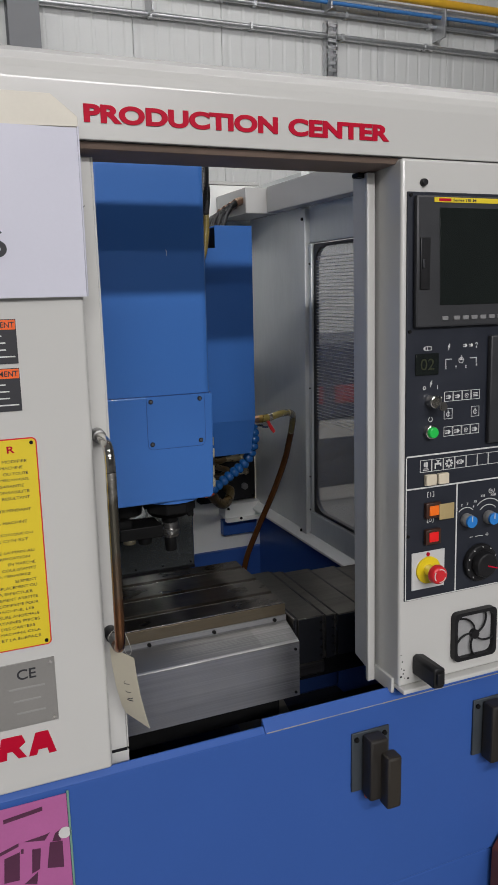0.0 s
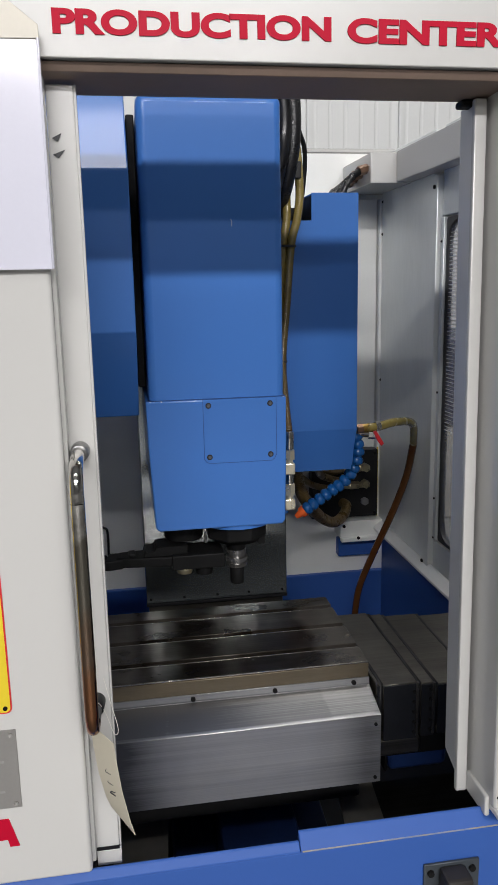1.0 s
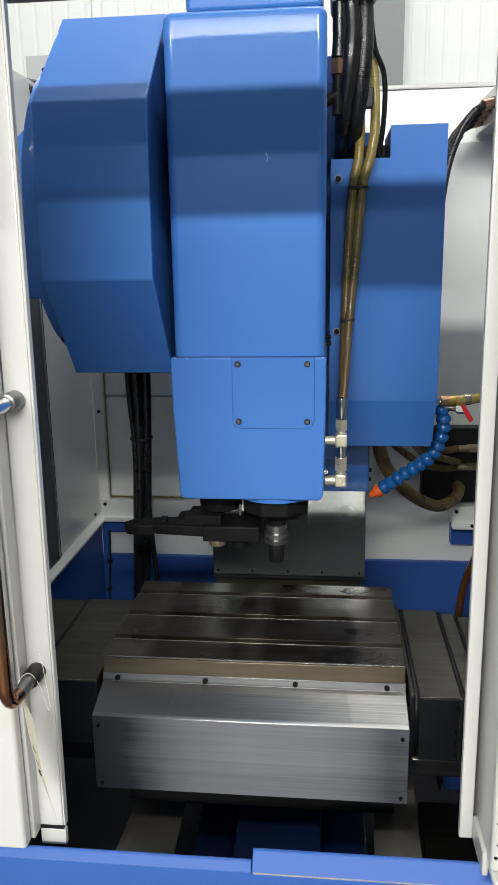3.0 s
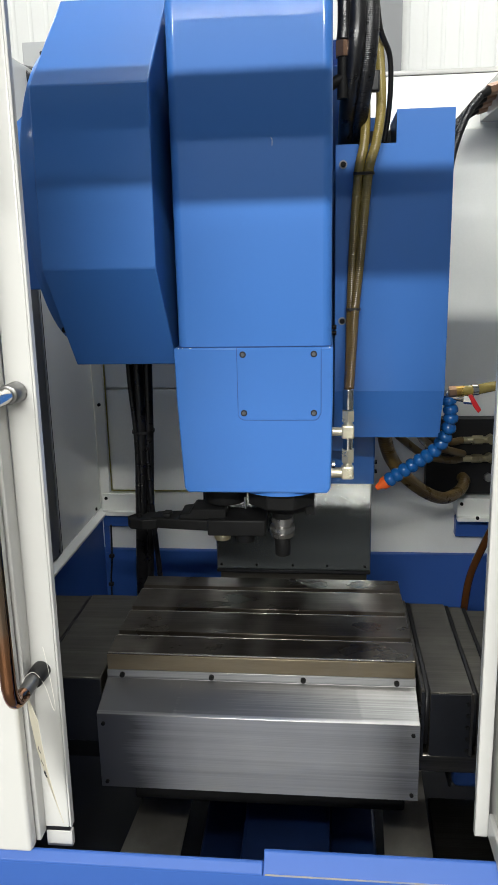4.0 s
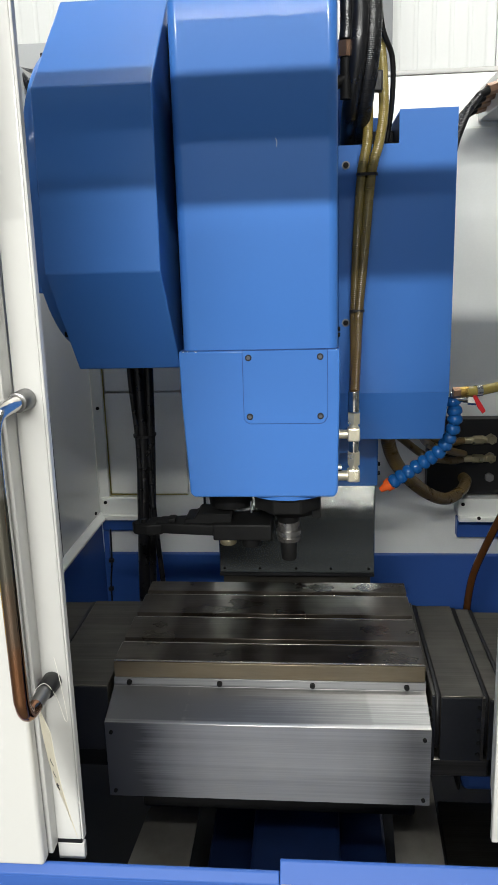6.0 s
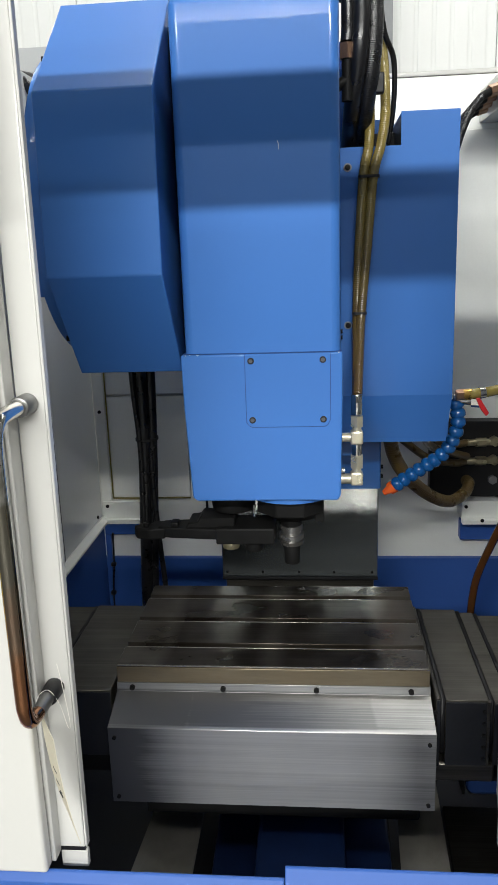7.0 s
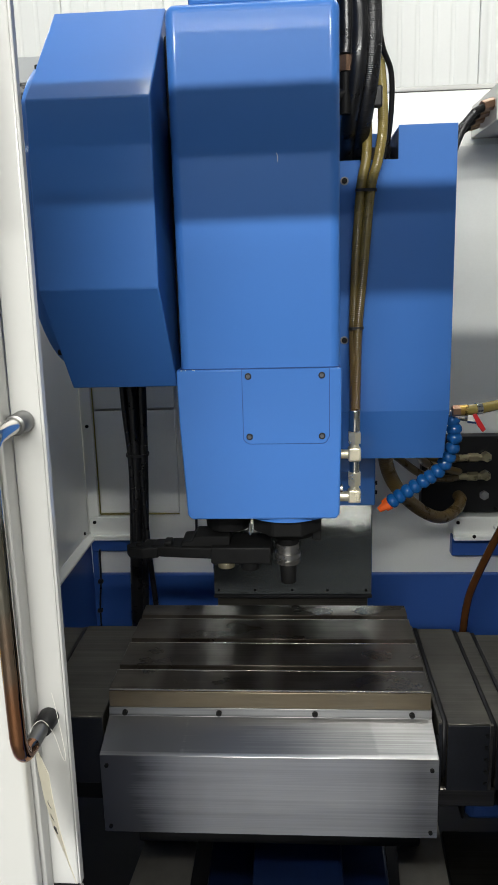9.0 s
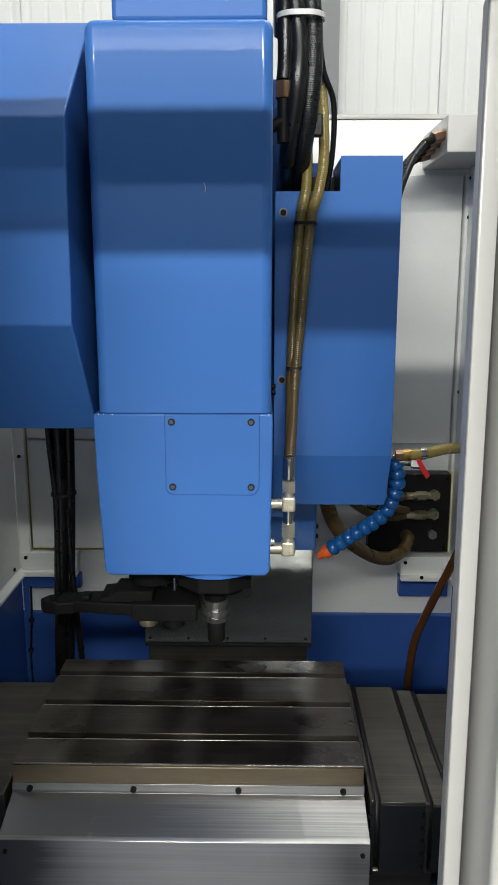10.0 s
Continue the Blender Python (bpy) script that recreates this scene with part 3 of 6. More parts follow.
# ---- enclosure ----
house = thing("machine_enclosure", "cream white sheet metal enclosure of the machining centre", "enclosure", (0.5, 1.7, 0.8))
crest = [(1.180, 1.853), (1.180, 1.935), (1.183, 1.950), (1.192, 1.9635), (1.215, 1.980), (1.25, 1.9960), (1.265, 1.9990), (1.285, 1.9900), (1.310, 1.970), (1.340, 1.945), (1.340, 1.93), (1.300, 1.93), (1.300, 1.853)]
part("fascia", prismed(crest, "x", -0.62, 1.62, 0.0012, 1), WHITE, house, "white front fascia with a rounded top")
part("door_rail", prismed([(1.188, 1.8515), (1.298, 1.8515), (1.298, 1.840), (1.284, 1.838), (1.196, 1.842)], "x", -0.6, 0.812, 0.001, 1),
     paint("dusty_brown_rail", (0.25, 0.178, 0.138), 0.55, vary=0.12, scale=10, stain=(0.15, 0.12, 0.09), stain_amount=0.5, stain_scale=8), house, "dusty brown door rail under the fascia")
bm = boxed(0.776, 0.797, 1.272, 1.296, 1.829, 1.838, 0.002, 1)
part("rail_stop", bm, BLACK_STEEL, house, "oily black rail stop")
part("rail_stop", boxed(0.795, 0.81, 1.2, 1.215, 1.842, 1.853, 0.001, 1), WHITE, house)
part("cap_screw", rodded((0.556, 1.205, 1.962), (0.556, 1.2005, 1.9675), 0.003, n=10), BLACK_STEEL, house)
# right-hand post between the opening and the control cabinet
part("door_stop_strip", leaned(boxed(0.7870, 0.8045, 1.2460, 1.2560, 0.800, 1.836, 0.002, 2)), WHITE, house)
part("guide_strip", leaned(prismed([(0.7895, 1.2565), (0.8040, 1.2565), (0.8085, 1.324), (0.8015, 1.324)], "z", 0.826, 1.836, 0.001, 1)), paint("grey_guide", (0.60, 0.60, 0.59), 0.45, vary=0.05), house, "grey guide strip of the door")
part("post_foot", boxed(0.8040, 0.8125, 1.170, 1.238, 0.8000, 0.834, 0.003, 2), WHITE, house)

# back wall: panels with the shadow gaps between them
part("back_panel", boxed(-0.16, 1.19, 2.69, 2.715, 0.59, 2.003, 0.002, 1), WHITE_IN, house, "white inner back wall, oily towards the floor")
part("back_flange", boxed(-0.16, 1.19, 2.684, 2.715, 2.004, 2.016, 0.003, 2), WHITE, house)
part("side_flange", boxed(-0.125, -0.092, 2.655, 2.69, 0.728, 1.98, 0.002, 1), WHITE_IN, house)
part("access_panel", boxed(-0.088, 0.16, 2.668, 2.69, 1.140, 1.7, 0.002, 1), WHITE_IN, house)
part("access_panel", boxed(-0.088, 0.16, 2.668, 2.69, 0.808, 1.134, 0.002, 1), WHITE_IN, house)
part("seal_strip", boxed(-0.0908, -0.0890, 2.664, 2.672, 0.806, 1.7), SEAL, house)
part("seal_strip", boxed(-0.0885, 0.16, 2.664, 2.672, 0.8045, 0.8062), SEAL, house)
part("bottom_flange", boxed(-0.12, 0.045, 2.650, 2.69, 0.728, 0.800, 0.003, 2), WHITE_IN, house)
part("flange_lip", boxed(-0.12, 0.045, 2.636, 2.655, 0.728, 0.744, 0.003, 2), WHITE_IN, house)
part("blue_strip", boxed(-0.125, 0.05, 2.664, 2.69, 0.683, 0.727, 0.002, 1), BLUE_BASE, house)
part("blue_strip", boxed(-0.125, -0.108, 2.664, 2.69, 0.59, 0.683, 0.002, 1), BLUE_BASE, house)
part("right_panel", boxed(0.86, 1.128, 2.672, 2.69, 1.128, 1.86, 0.002, 1), WHITE_IN, house)
part("right_flange", boxed(1.131, 1.155, 2.655, 2.69, 0.74, 1.86, 0.002, 1), WHITE_IN, house)
part("bracket", boxed(0.992, 1.142, 2.615, 2.69, 0.748, 0.806, 0.003, 2), WHITE_IN, house)
part("bracket_lip", boxed(0.992, 1.142, 2.596, 2.62, 0.738, 0.752, 0.003, 2), WHITE_IN, house)
part("blue_strip", boxed(0.998, 1.142, 2.655, 2.69, 0.668, 0.730, 0.002, 1), BLUE_BASE, house)
for x, y, z in ((-0.108, 2.652, 1.09), (-0.105, 2.648, 0.785), (0.03, 2.648, 0.785), (1.005, 2.613, 0.79), (1.05, 2.595, 0.752), (1.13, 2.613, 0.79),
                (1.142, 2.653, 1.28), (1.142, 2.653, 1.75), (1.142, 2.653, 1.85), (0.98, 2.688, 1.875), (1.143, 2.653, 0.80)):
    shared("screw", SCREW, (x, y, z), house)
# left wall
part("left_wall", boxed(-0.165, -0.128, 1.30, 2.66, 0.742, 1.99, 0.002, 1), WHITE_GLOSS, house, "white inner side wall, smeared with oil")
part("wall_seal", boxed(-0.1275, -0.1225, 2.160, 2.258, 0.752, 1.72, 0.001, 1), ZINC_HEAD, house, "dark seal down the side wall")
part("seal_bead", boxed(-0.1275, -0.1205, 2.259, 2.266, 0.752, 1.72, 0.001, 1), GALV, house)
part("wall_seal", boxed(-0.1275, -0.1225, 2.267, 2.277, 0.752, 1.72, 0.001, 1), BLACK, house)
part("left_lip", prismed([(-0.128, 0.728), (-0.128, 0.750), (-0.123, 0.750), (-0.106, 0.737), (-0.106, 0.730)], "y", 1.32, 2.655, 0.001, 1), WHITE_IN, house)
part("left_outer", boxed(-0.62, -0.6, 1.19, 1.31, 0.06, 1.85), WHITE, house)
part("right_outer", boxed(1.60, 1.62, 1.19, 1.31, 0.06, 1.85), WHITE, house)
for y in (1.6, 2.25, 2.6):
    shared("screw", SCREW_R, (-0.126, y, 0.765), house)
part("left_beam", boxed(-0.30, -0.13, 2.35, 2.66, 1.90, 1.975, 0.004, 2), WHITE_IN, house)
for k in range(2):
    solo("rubber_hose", tubed([(-0.36, 2.38 + 0.03 * k, 2.03), (-0.25, 2.345 + 0.03 * k, 2.015 - 0.004 * k), (-0.185, 2.328 + 0.02 * k, 2.000), (-0.140, 2.326 + 0.02 * k, 1.978 - 0.004 * k), (-0.116, 2.345 + 0.02 * k, 1.940), (-0.110, 2.40 + 0.02 * k, 1.88)], 0.011, 12, 8, 0.0004, 0.005), RUBBER, "black rubber hose bent over the beam of the side wall", "hose", "side wall hoses")
# right wall with window
WX = 1.14
part("right_wall", boxed(WX, WX + 0.03, 2.236, 2.66, 0.79, 1.99, 0.002, 1), GREY_SHEET, house, "bare grey sheet metal side wall")
part("right_lip", prismed([(WX, 0.772), (WX, 0.80), (WX - 0.006, 0.80), (WX - 0.03, 0.780), (WX - 0.03, 0.772)], "y", 1.32, 2.655, 0.001, 1), WHITE_IN, house)
part("window_jamb", boxed(WX - 0.012, WX + 0.03, 2.19, 2.234, 0.775, 1.87, 0.003, 2), GREY_SHEET, house)
part("window_wall", boxed(WX + 0.004, WX + 0.03, 1.32, 2.188, 0.775, 0.875, 0.002, 1), GREY_SHEET, house)
part("window_wall", boxed(WX + 0.004, WX + 0.03, 1.32, 2.188, 1.765, 1.99, 0.002, 1), GREY_SHEET, house)
part("window_wall", boxed(WX + 0.004, WX + 0.03, 1.32, 1.62, 0.877, 1.763, 0.002, 1), GREY_SHEET, house)
part("window_frame", boxed(WX, WX + 0.028, 2.169, 2.188, 0.877, 1.763, 0.003, 2), GREY_SHEET, house)


def rounded_rect(a0, a1, b0, b1, r, n=8):
    pts = []
    for ca, cb, s in ((a1 - r, b1 - r, 0), (a0 + r, b1 - r, 90), (a0 + r, b0 + r, 180), (a1 - r, b0 + r, 270)):
        for k in range(n + 1):
            w = radians(s + 90 * k / n)
            pts.append((ca + r * math.cos(w), cb + r * math.sin(w)))
    return pts


def ring(bm, outer, inner, axis, a, b):
    def at(p, s):
        return {"x": (s, p[0], p[1]), "y": (p[0], s, p[1]), "z": (p[0], p[1], s)}[axis]
    loops = [[bm.verts.new(at(p, s)) for p in loop] for loop, s in ((outer, a), (outer, b), (inner, b), (inner, a))]
    n = len(outer)
    for k in range(4):
        u, v = loops[k], loops[(k + 1) % 4]
        for i in range(n):
            bm.faces.new((u[i], u[(i + 1) % n], v[(i + 1) % n], v[i]))
    return bm


window = part("window", ring(bmesh.new(), rounded_rect(1.622, 2.167, 0.879, 1.761, 0.01), rounded_rect(1.632, 2.1605, 0.888, 1.752, 0.06), "x", WX + 0.008, WX + 0.024), BEZEL, house, "black rubber gasket with rounded corners")
pane = part("pane", prismed(rounded_rect(1.630, 2.1625, 0.886, 1.754, 0.06), "x", WX + 0.014, WX + 0.018), PANE, window, "ribbed translucent plastic pane")
pane.visible_shadow = False
bm = bmesh.new()
for k in range(52):
    rod(bm, (WX + 0.0135, 1.636, 1.20 + k * 0.0102), (WX + 0.0135, 2.156, 1.20 + k * 0.0102), 0.0011, n=5)
part("ribs", bm, paint("rib_plastic", (0.42, 0.43, 0.44), 0.3), window)
for y, z in ((2.205, 1.84), (2.225, 0.80), (2.178, 1.70), (2.178, 1.30), (2.178, 1.0), (2.178, 0.885)):
    shared("screw", SCREW_X if y > 2.2 else screw_mesh("screw", 0.003, 0.003, BLACK_STEEL, "-x"), (WX - 0.012 if y > 2.2 else WX, y, z), house)
# beam and hose box along the top of the right wall
part("top_beam", boxed(1.094, 1.175, 1.332, 2.405, 1.878, 1.962, 0.003, 2), WHITE, house)
part("hose_box", boxed(1.018, 1.175, 2.408, 2.688, 1.876, 1.960, 0.003, 2), WHITE, house)

# ---- sliding door, pushed open to the left ----
door = thing("sliding_door", "cream white sliding door pushed open, with handle and labels", "door", (0.0, 1.19, 0.79))
part("door_panel", boxed(-0.55, 0.222, 1.166, 1.186, 0.7985, 1.838, 0.005, 3), WHITE, door)
part("door_step", boxed(0.2195, 0.2265, 1.186, 1.214, 0.7995, 1.838, 0.002, 2), WHITE, door)
part("door_strip", leaned(boxed(0.2255, 0.2588, 1.2170, 1.2262, 0.806, 1.836, 0.002, 2)), WHITE, door)
part("door_edge", leaned(boxed(0.2586, 0.2618, 1.2176, 1.2285, 0.806, 1.836, 0.0008, 1)), WHITE, door)
part("bottom_seal", leaned(boxed(0.2265, 0.2585, 1.2178, 1.2262, 0.8005, 0.8055)), BLACK, door)
part("foot_strip", leaned(boxed(0.2262, 0.2612, 1.2175, 1.2270, 0.776, 0.8000, 0.001, 1)), WHITE, door)
HX0, HX1 = 0.2385, 0.2400
handle = part("handle", tubed([(HX1 - 0.001, 1.200, 1.389), (HX0, 1.160, 1.389), (HX0, 1.134, 1.385), (HX0, 1.121, 1.370), (HX0, 1.1175, 1.345)], 0.0086, 16, 8), CHROME, door, "chromed upper bend of the bar handle")
part("grip", tubed([(HX0, 1.1175, 1.345), (HX0, 1.1172, 1.22), (HX0, 1.1172, 1.09), (HX0, 1.119, 1.060), (HX0, 1.130, 1.041), (HX0, 1.152, 1.036)], 0.0088, 16, 8), SMOKY_BAR, handle, "handle bar, smoky chrome rusting brown lower down")
part("stub", rodded((HX0, 1.152, 1.036), (HX0, 1.188, 1.036), 0.0087, n=16), HANDLE_STEEL, handle)
part("mount", rodded((HX1, 1.217, 1.389), (HX1 - 0.001, 1.190, 1.389), 0.0125, 0.0116, 18, 0.002), HANDLE_STEEL, handle, "dull steel socket")
part("mount", rodded((HX1, 1.210, 1.036), (HX1 - 0.001, 1.183, 1.036), 0.0122, 0.0112, 18, 0.002), BLACK, handle)

# labels on the door
FACE = 1.1655
for z0, z1 in ((1.520, 1.587), (1.447, 1.513)):
    lab = part("warning_label", boxed(-0.02, 0.117, FACE - 0.001, FACE + 0.003, z0, z1), INK, door, "black warning label with an orange header")
    part("header", boxed(-0.019, 0.116, FACE - 0.0016, FACE, z1 - 0.0155, z1 - 0.001), ORANGE, lab)
    letters("word", "EMENT", INK, lab, 0.080, 0.1145, z1 - 0.0125, z1 - 0.004, FACE - 0.0016, 0.0005, 0.01)
    bm = bmesh.new()
    for k, (a, b) in enumerate(((0.01, 0.095), (0.01, 0.10), (0.005, 0.10), (0.01, 0.113))):
        box(bm, a, b, FACE - 0.0015, FACE, z1 - 0.0258 - k * 0.0105, z1 - 0.0238 - k * 0.0105)
    part("text_lines", bm, PRINT, lab)
yel = part("instruction_label", prismed(rounded_rect(-0.12, 0.1345, 1.055, 1.404, 0.008), "y", FACE - 0.001, FACE + 0.003), RED, door, "yellow instruction label with a thin red border")
part("label_face", prismed(rounded_rect(-0.118, 0.1325, 1.057, 1.402, 0.0065), "y", FACE - 0.0016, FACE + 0.002), YELLOW, yel)
letters("word", "R", RED_TEXT, yel, 0.0885, 0.1005, 1.3815, 1.3925, FACE - 0.0016, 0.0005, 0.02)
LINES = ("DE MODIFIER", "MACHINE", "OU TOUTE", "MECANIQUE", "GARANTIE", "RESPONSABILITE", "RESULTANT", "", "SECURITE PENDANT", "", "DE LA MACHINE", "", "ELECTRIQUE OU", "ELLE CI N EST", "",
         "METTRE LA MAIN AU", "LUBRIFICATION", "EN MARCHE", "COULISSANTE", "MOI, LA FERMEREZ", "ELEMENT", "REMPLACEMENT OU", "SERA EFFECTUEE", "COMPLETEMENT ARRETEE", "COMPRIME POUR", "DE LA MACHINE, LES", "UNE USURE ANORMALE", "DE CERTAINES PIECES", "DESSUS DES CARTERS", "LA MACHINE, CELA", "GEE ET LA SURFACE")
for k, text in enumerate(LINES):
    if text:
        z = 1.3705 - k * 0.0098
        right = 0.118 - 0.008 * ((k * 7) % 3 == 1)
        letters("line", text, INK, yel, right - 0.0047 * len(text), right, z - 0.0046, z, FACE - 0.0016, 0.0004, 0.0)
for x, z in ((0.126, 1.396), (0.126, 1.063)):
    part("rivet", rodded((x, FACE - 0.001, z), (x, FACE - 0.0035, z), 0.003, n=8), BLACK_STEEL, yel)
plate = part("type_plate", boxed(-0.06, 0.136, FACE - 0.001, FACE + 0.003, 0.916, 1.031, 0.0006, 1), ALU_PLATE, door, "grey aluminium type plate")
letters("mark", "CE", INK, plate, 0.0745, 0.105, 1.001, 1.019, FACE - 0.0011, 0.0005, 0.012)
bm = bmesh.new()
for k, (a, b) in enumerate(((0.06, 0.118), (0.066, 0.11), (0.07, 0.116))):
    box(bm, a, b, FACE - 0.0014, FACE, 0.984 - k * 0.022, 0.987 - k * 0.022)
part("text_lines", bm, SILVER_MARK, plate)
for x, z in ((0.129, 1.024), (0.129, 0.923)):
    part("rivet", rodded((x, FACE - 0.001, z), (x, FACE - 0.003, z), 0.003, n=8), CHROME, plate)
bm = prismed([(0.083, 0.860), (0.096, 0.900), (0.117, 0.900), (0.1285, 0.858), (0.116, 0.858), (0.1135, 0.869), (0.099, 0.869), (0.096, 0.860)], "y", FACE - 0.0012, FACE + 0.002)
part("brand_mark", bm, RED_TEXT, door, "red brand lettering as plain shapes")
bm = prismed([(0.034, 0.862), (0.041, 0.902), (0.074, 0.902), (0.079, 0.888), (0.068, 0.880), (0.079, 0.861), (0.066, 0.861), (0.057, 0.876), (0.049, 0.876), (0.047, 0.862)], "y", FACE - 0.0012, FACE + 0.002)
part("brand_mark", bm, RED_TEXT, door)
bm = boxed(-0.06, 0.028, FACE - 0.0012, FACE + 0.002, 0.862, 0.902)
part("brand_mark", bm, RED_TEXT, door)

# A4 sheet in a clear sleeve taped over the door
sheet = thing("paper_sleeve", "white number sheet in a glossy clear sleeve taped on the door", "paper", (0.1, 1.16, 1.62))
front = [(-0.10 + 0.326 * k / 16, 1.1572 - 0.0030 * math.sin(math.pi * k / 16) - (0.0012 if k == 16 else 0.0)) for k in range(17)]
part("sheet", prismed(front + [(x, y + 0.0012) for x, y in reversed(front)], "z", 1.618, 1.864), PAPER, sheet)
letters("number", "6", INK, sheet, 0.083, 0.112, 1.677, 1.718, 1.1539, 0.0006, 0.02)
part("top_flap", prismed([(-0.10, 1.858), (0.228, 1.866), (0.228, 1.880), (0.190, 1.910), (-0.10, 1.910)], "y", 1.1575, 1.1600, 0.0005, 1), TAPE, sheet, "cream tape strip holding the sleeve")
part("edge", boxed(0.2255, 0.2285, 1.1535, 1.1605, 1.618, 1.866, 0.001, 1), PAPER, sheet)

for z, w in ((1.774, 0.002), (1.755, 0.010)):
    solo("tape_mark", prismed([(0.230, z), (0.241 + w * 0.4, z + 0.006), (0.237, z - 0.004)], "y", 1.2225, 1.2235), BEZEL, "scrap of dark tape stuck on the door strip", "tape", "tape scraps")

# card tag tied to the handle
tag = thing("card_tag", "cream card tag with a handwritten mark hanging from the handle", "tag", (0.243, 1.15, 1.04))
bm = bmesh.new()
left = [(0.232, 1.176, 1.022), (0.234, 1.175, 0.990), (0.239, 1.174, 0.948), (0.247, 1.173, 0.910), (0.253, 1.172, 0.895)]
right = [(p[0] + 0.031, p[1] - 0.045, p[2] - d) for p, d in zip(left, (0.006, 0.0, 0.0, 0.005, 0.014))]
lv, rv = [bm.verts.new(p) for p in left], [bm.verts.new(p) for p in right]
for a in range(4):
    bm.faces.new((lv[a], rv[a], rv[a + 1], lv[a + 1]))
bmesh.ops.subdivide_edges(bm, edges=bm.edges[:], cuts=2, use_grid_fill=True)
bmesh.ops.solidify(bm, geom=bm.faces[:], thickness=0.0008)
part("card", bm, CARD, tag)
part("string", tubed([(0.239, 1.160, 1.024), (0.230, 1.172, 1.040), (0.241, 1.180, 1.049), (0.252, 1.184, 1.030), (0.262, 1.180, 1.000), (0.268, 1.172, 1.012), (0.258, 1.186, 1.050), (0.252, 1.190, 1.078)], 0.0004, 6, 10), STRING, tag)
bm = bmesh.new()
for k in range(3):
    c = Vector((0.2522 + 0.0022 * k, 1.1520 - 0.0004 * k, 0.966 - 0.016 * k))
    tube(bm, [c + Vector((0.57 * u, -0.82 * u, v)) for u, v in ((-0.008, 0.005), (0.005 - 0.002 * k, 0.006), (0.007, 0.001), (-0.003, -0.001 - 0.001 * k), (-0.005, -0.006), (0.007, -0.005))], 0.0008, 5, 5)
part("scribble", bm, INK, tag)

# ---- control cabinet ----
panel = thing("control_panel", "white control cabinet with a dark operator panel", "control panel", (1.1, 1.2, 0.82))
part("cabinet", boxed(0.8125, 1.60, 1.180, 1.305, 0.8040, 1.8505, 0.006, 3), WHITE, panel)
part("base_lip", boxed(0.8145, 1.60, 1.164, 1.30, 0.7935, 0.8035, 0.003, 2), WHITE, panel)
PF = 1.1785
part("faceplate", boxed(0.823, 1.50, PF - 0.002, PF + 0.003, 0.990, 1.791, 0.001, 1), PANEL_NAVY, panel, "matt black navy faceplate")
PF -= 0.0022
for x0, x1, z0, z1 in ((0.825, 1.498, 1.2885, 1.2915), (0.826, 1.498, 1.2225, 1.2255), (0.944, 0.947, 0.9940, 1.2220), (0.8235, 0.8255, 0.9920, 1.2880), (0.8270, 1.498, 0.9915, 0.9935)):
    part("divider_line", boxed(x0, x1, PF - 0.0006, PF, z0, z1), PRINT, panel)
monitor = part("monitor", boxed(0.835, 1.30, PF - 0.012, PF, 1.541, 1.784, 0.004, 2), BEZEL, panel, "dark grey monitor bezel")
part("screen", prismed([(0.888, 1.582), (1.20, 1.582), (1.20, 1.762), (0.884, 1.762)], "y", PF - 0.0135, PF - 0.006, 0.001, 1), SCREEN, monitor, "switched-off glossy screen")
part("brand_strip", boxed(0.872, 1.19, PF - 0.0130, PF - 0.006, 1.7715, 1.7805), YELLOW, monitor, "yellow brand strip")
part("brand_bar", boxed(0.882, 0.909, PF - 0.0134, PF - 0.006, 1.7735, 1.7785), RED_TEXT, monitor)
letters("series", "Series", INK, monitor, 0.914, 0.938, 1.7735, 1.7785, PF - 0.013, 0.0004, 0.01)
letters("series", "18i-M", INK, monitor, 0.943, 0.966, 1.7735, 1.7785, PF - 0.013, 0.0004, 0.01)
slot = part("card_slot", boxed(0.842, 0.864, PF - 0.015, PF - 0.010, 1.612, 1.708, 0.002, 2), BLACK, monitor)
part("latch", boxed(0.845, 0.850, PF - 0.018, PF - 0.014, 1.652, 1.668, 0.001, 1), BEZEL, slot)
for k in range(9):
    x = 0.893 + k * 0.0207 + (0.006 if k else 0)
    part("softkey", boxed(x, x + 0.014, PF - 0.0145, PF - 0.010, 1.5535, 1.5615, 0.001, 1), KEY_GREY, monitor)
readout = part("readout", boxed(0.842, 0.895, PF - 0.003, PF, 1.449, 1.491, 0.001, 1), SCREEN, panel, "dark two digit readout")
letters("digit", "02", paint("dim_led", (0.020, 0.024, 0.007), 0.5), readout, 0.853, 0.884, 1.459, 1.481, PF - 0.003, 0.0004)
part("keypad", boxed(1.012, 1.45, PF - 0.012, PF, 1.302, 1.52, 0.003, 2), BEZEL, panel, "key block beside the screen")
key = part("key_switch", rodded((0.879, PF, 1.397), (0.879, PF - 0.018, 1.397), 0.0135, 0.0125, 20, 0.002), CHROME, panel, "chrome key switch")
part("key", boxed(0.8775, 0.8805, PF - 0.034, PF - 0.017, 1.384, 1.410, 0.001, 1), CHROME, key)
part("key_bow", rodded((0.884, PF - 0.030, 1.390), (0.884, PF - 0.034, 1.390), 0.009, n=12), CHROME, key)
btn = part("start_button", rodded((0.877, PF, 1.3365), (0.877, PF - 0.010, 1.3365), 0.0150, 0.0140, 22, 0.002), CHROME, panel, "green lamp button in a chrome ring")
part("lens", rodded((0.877, PF - 0.009, 1.3365), (0.877, PF - 0.017, 1.3365), 0.0112, 0.0105, 22, 0.002), GREEN_LENS, btn)
# printed symbols
bm = bmesh.new()


def bar(x0, x1, z0, z1):
    box(bm, x0, x1, PF - 0.0006, PF, z0, z1)


def flat(points):
    prism(bm, points, "y", PF - 0.0006, PF)


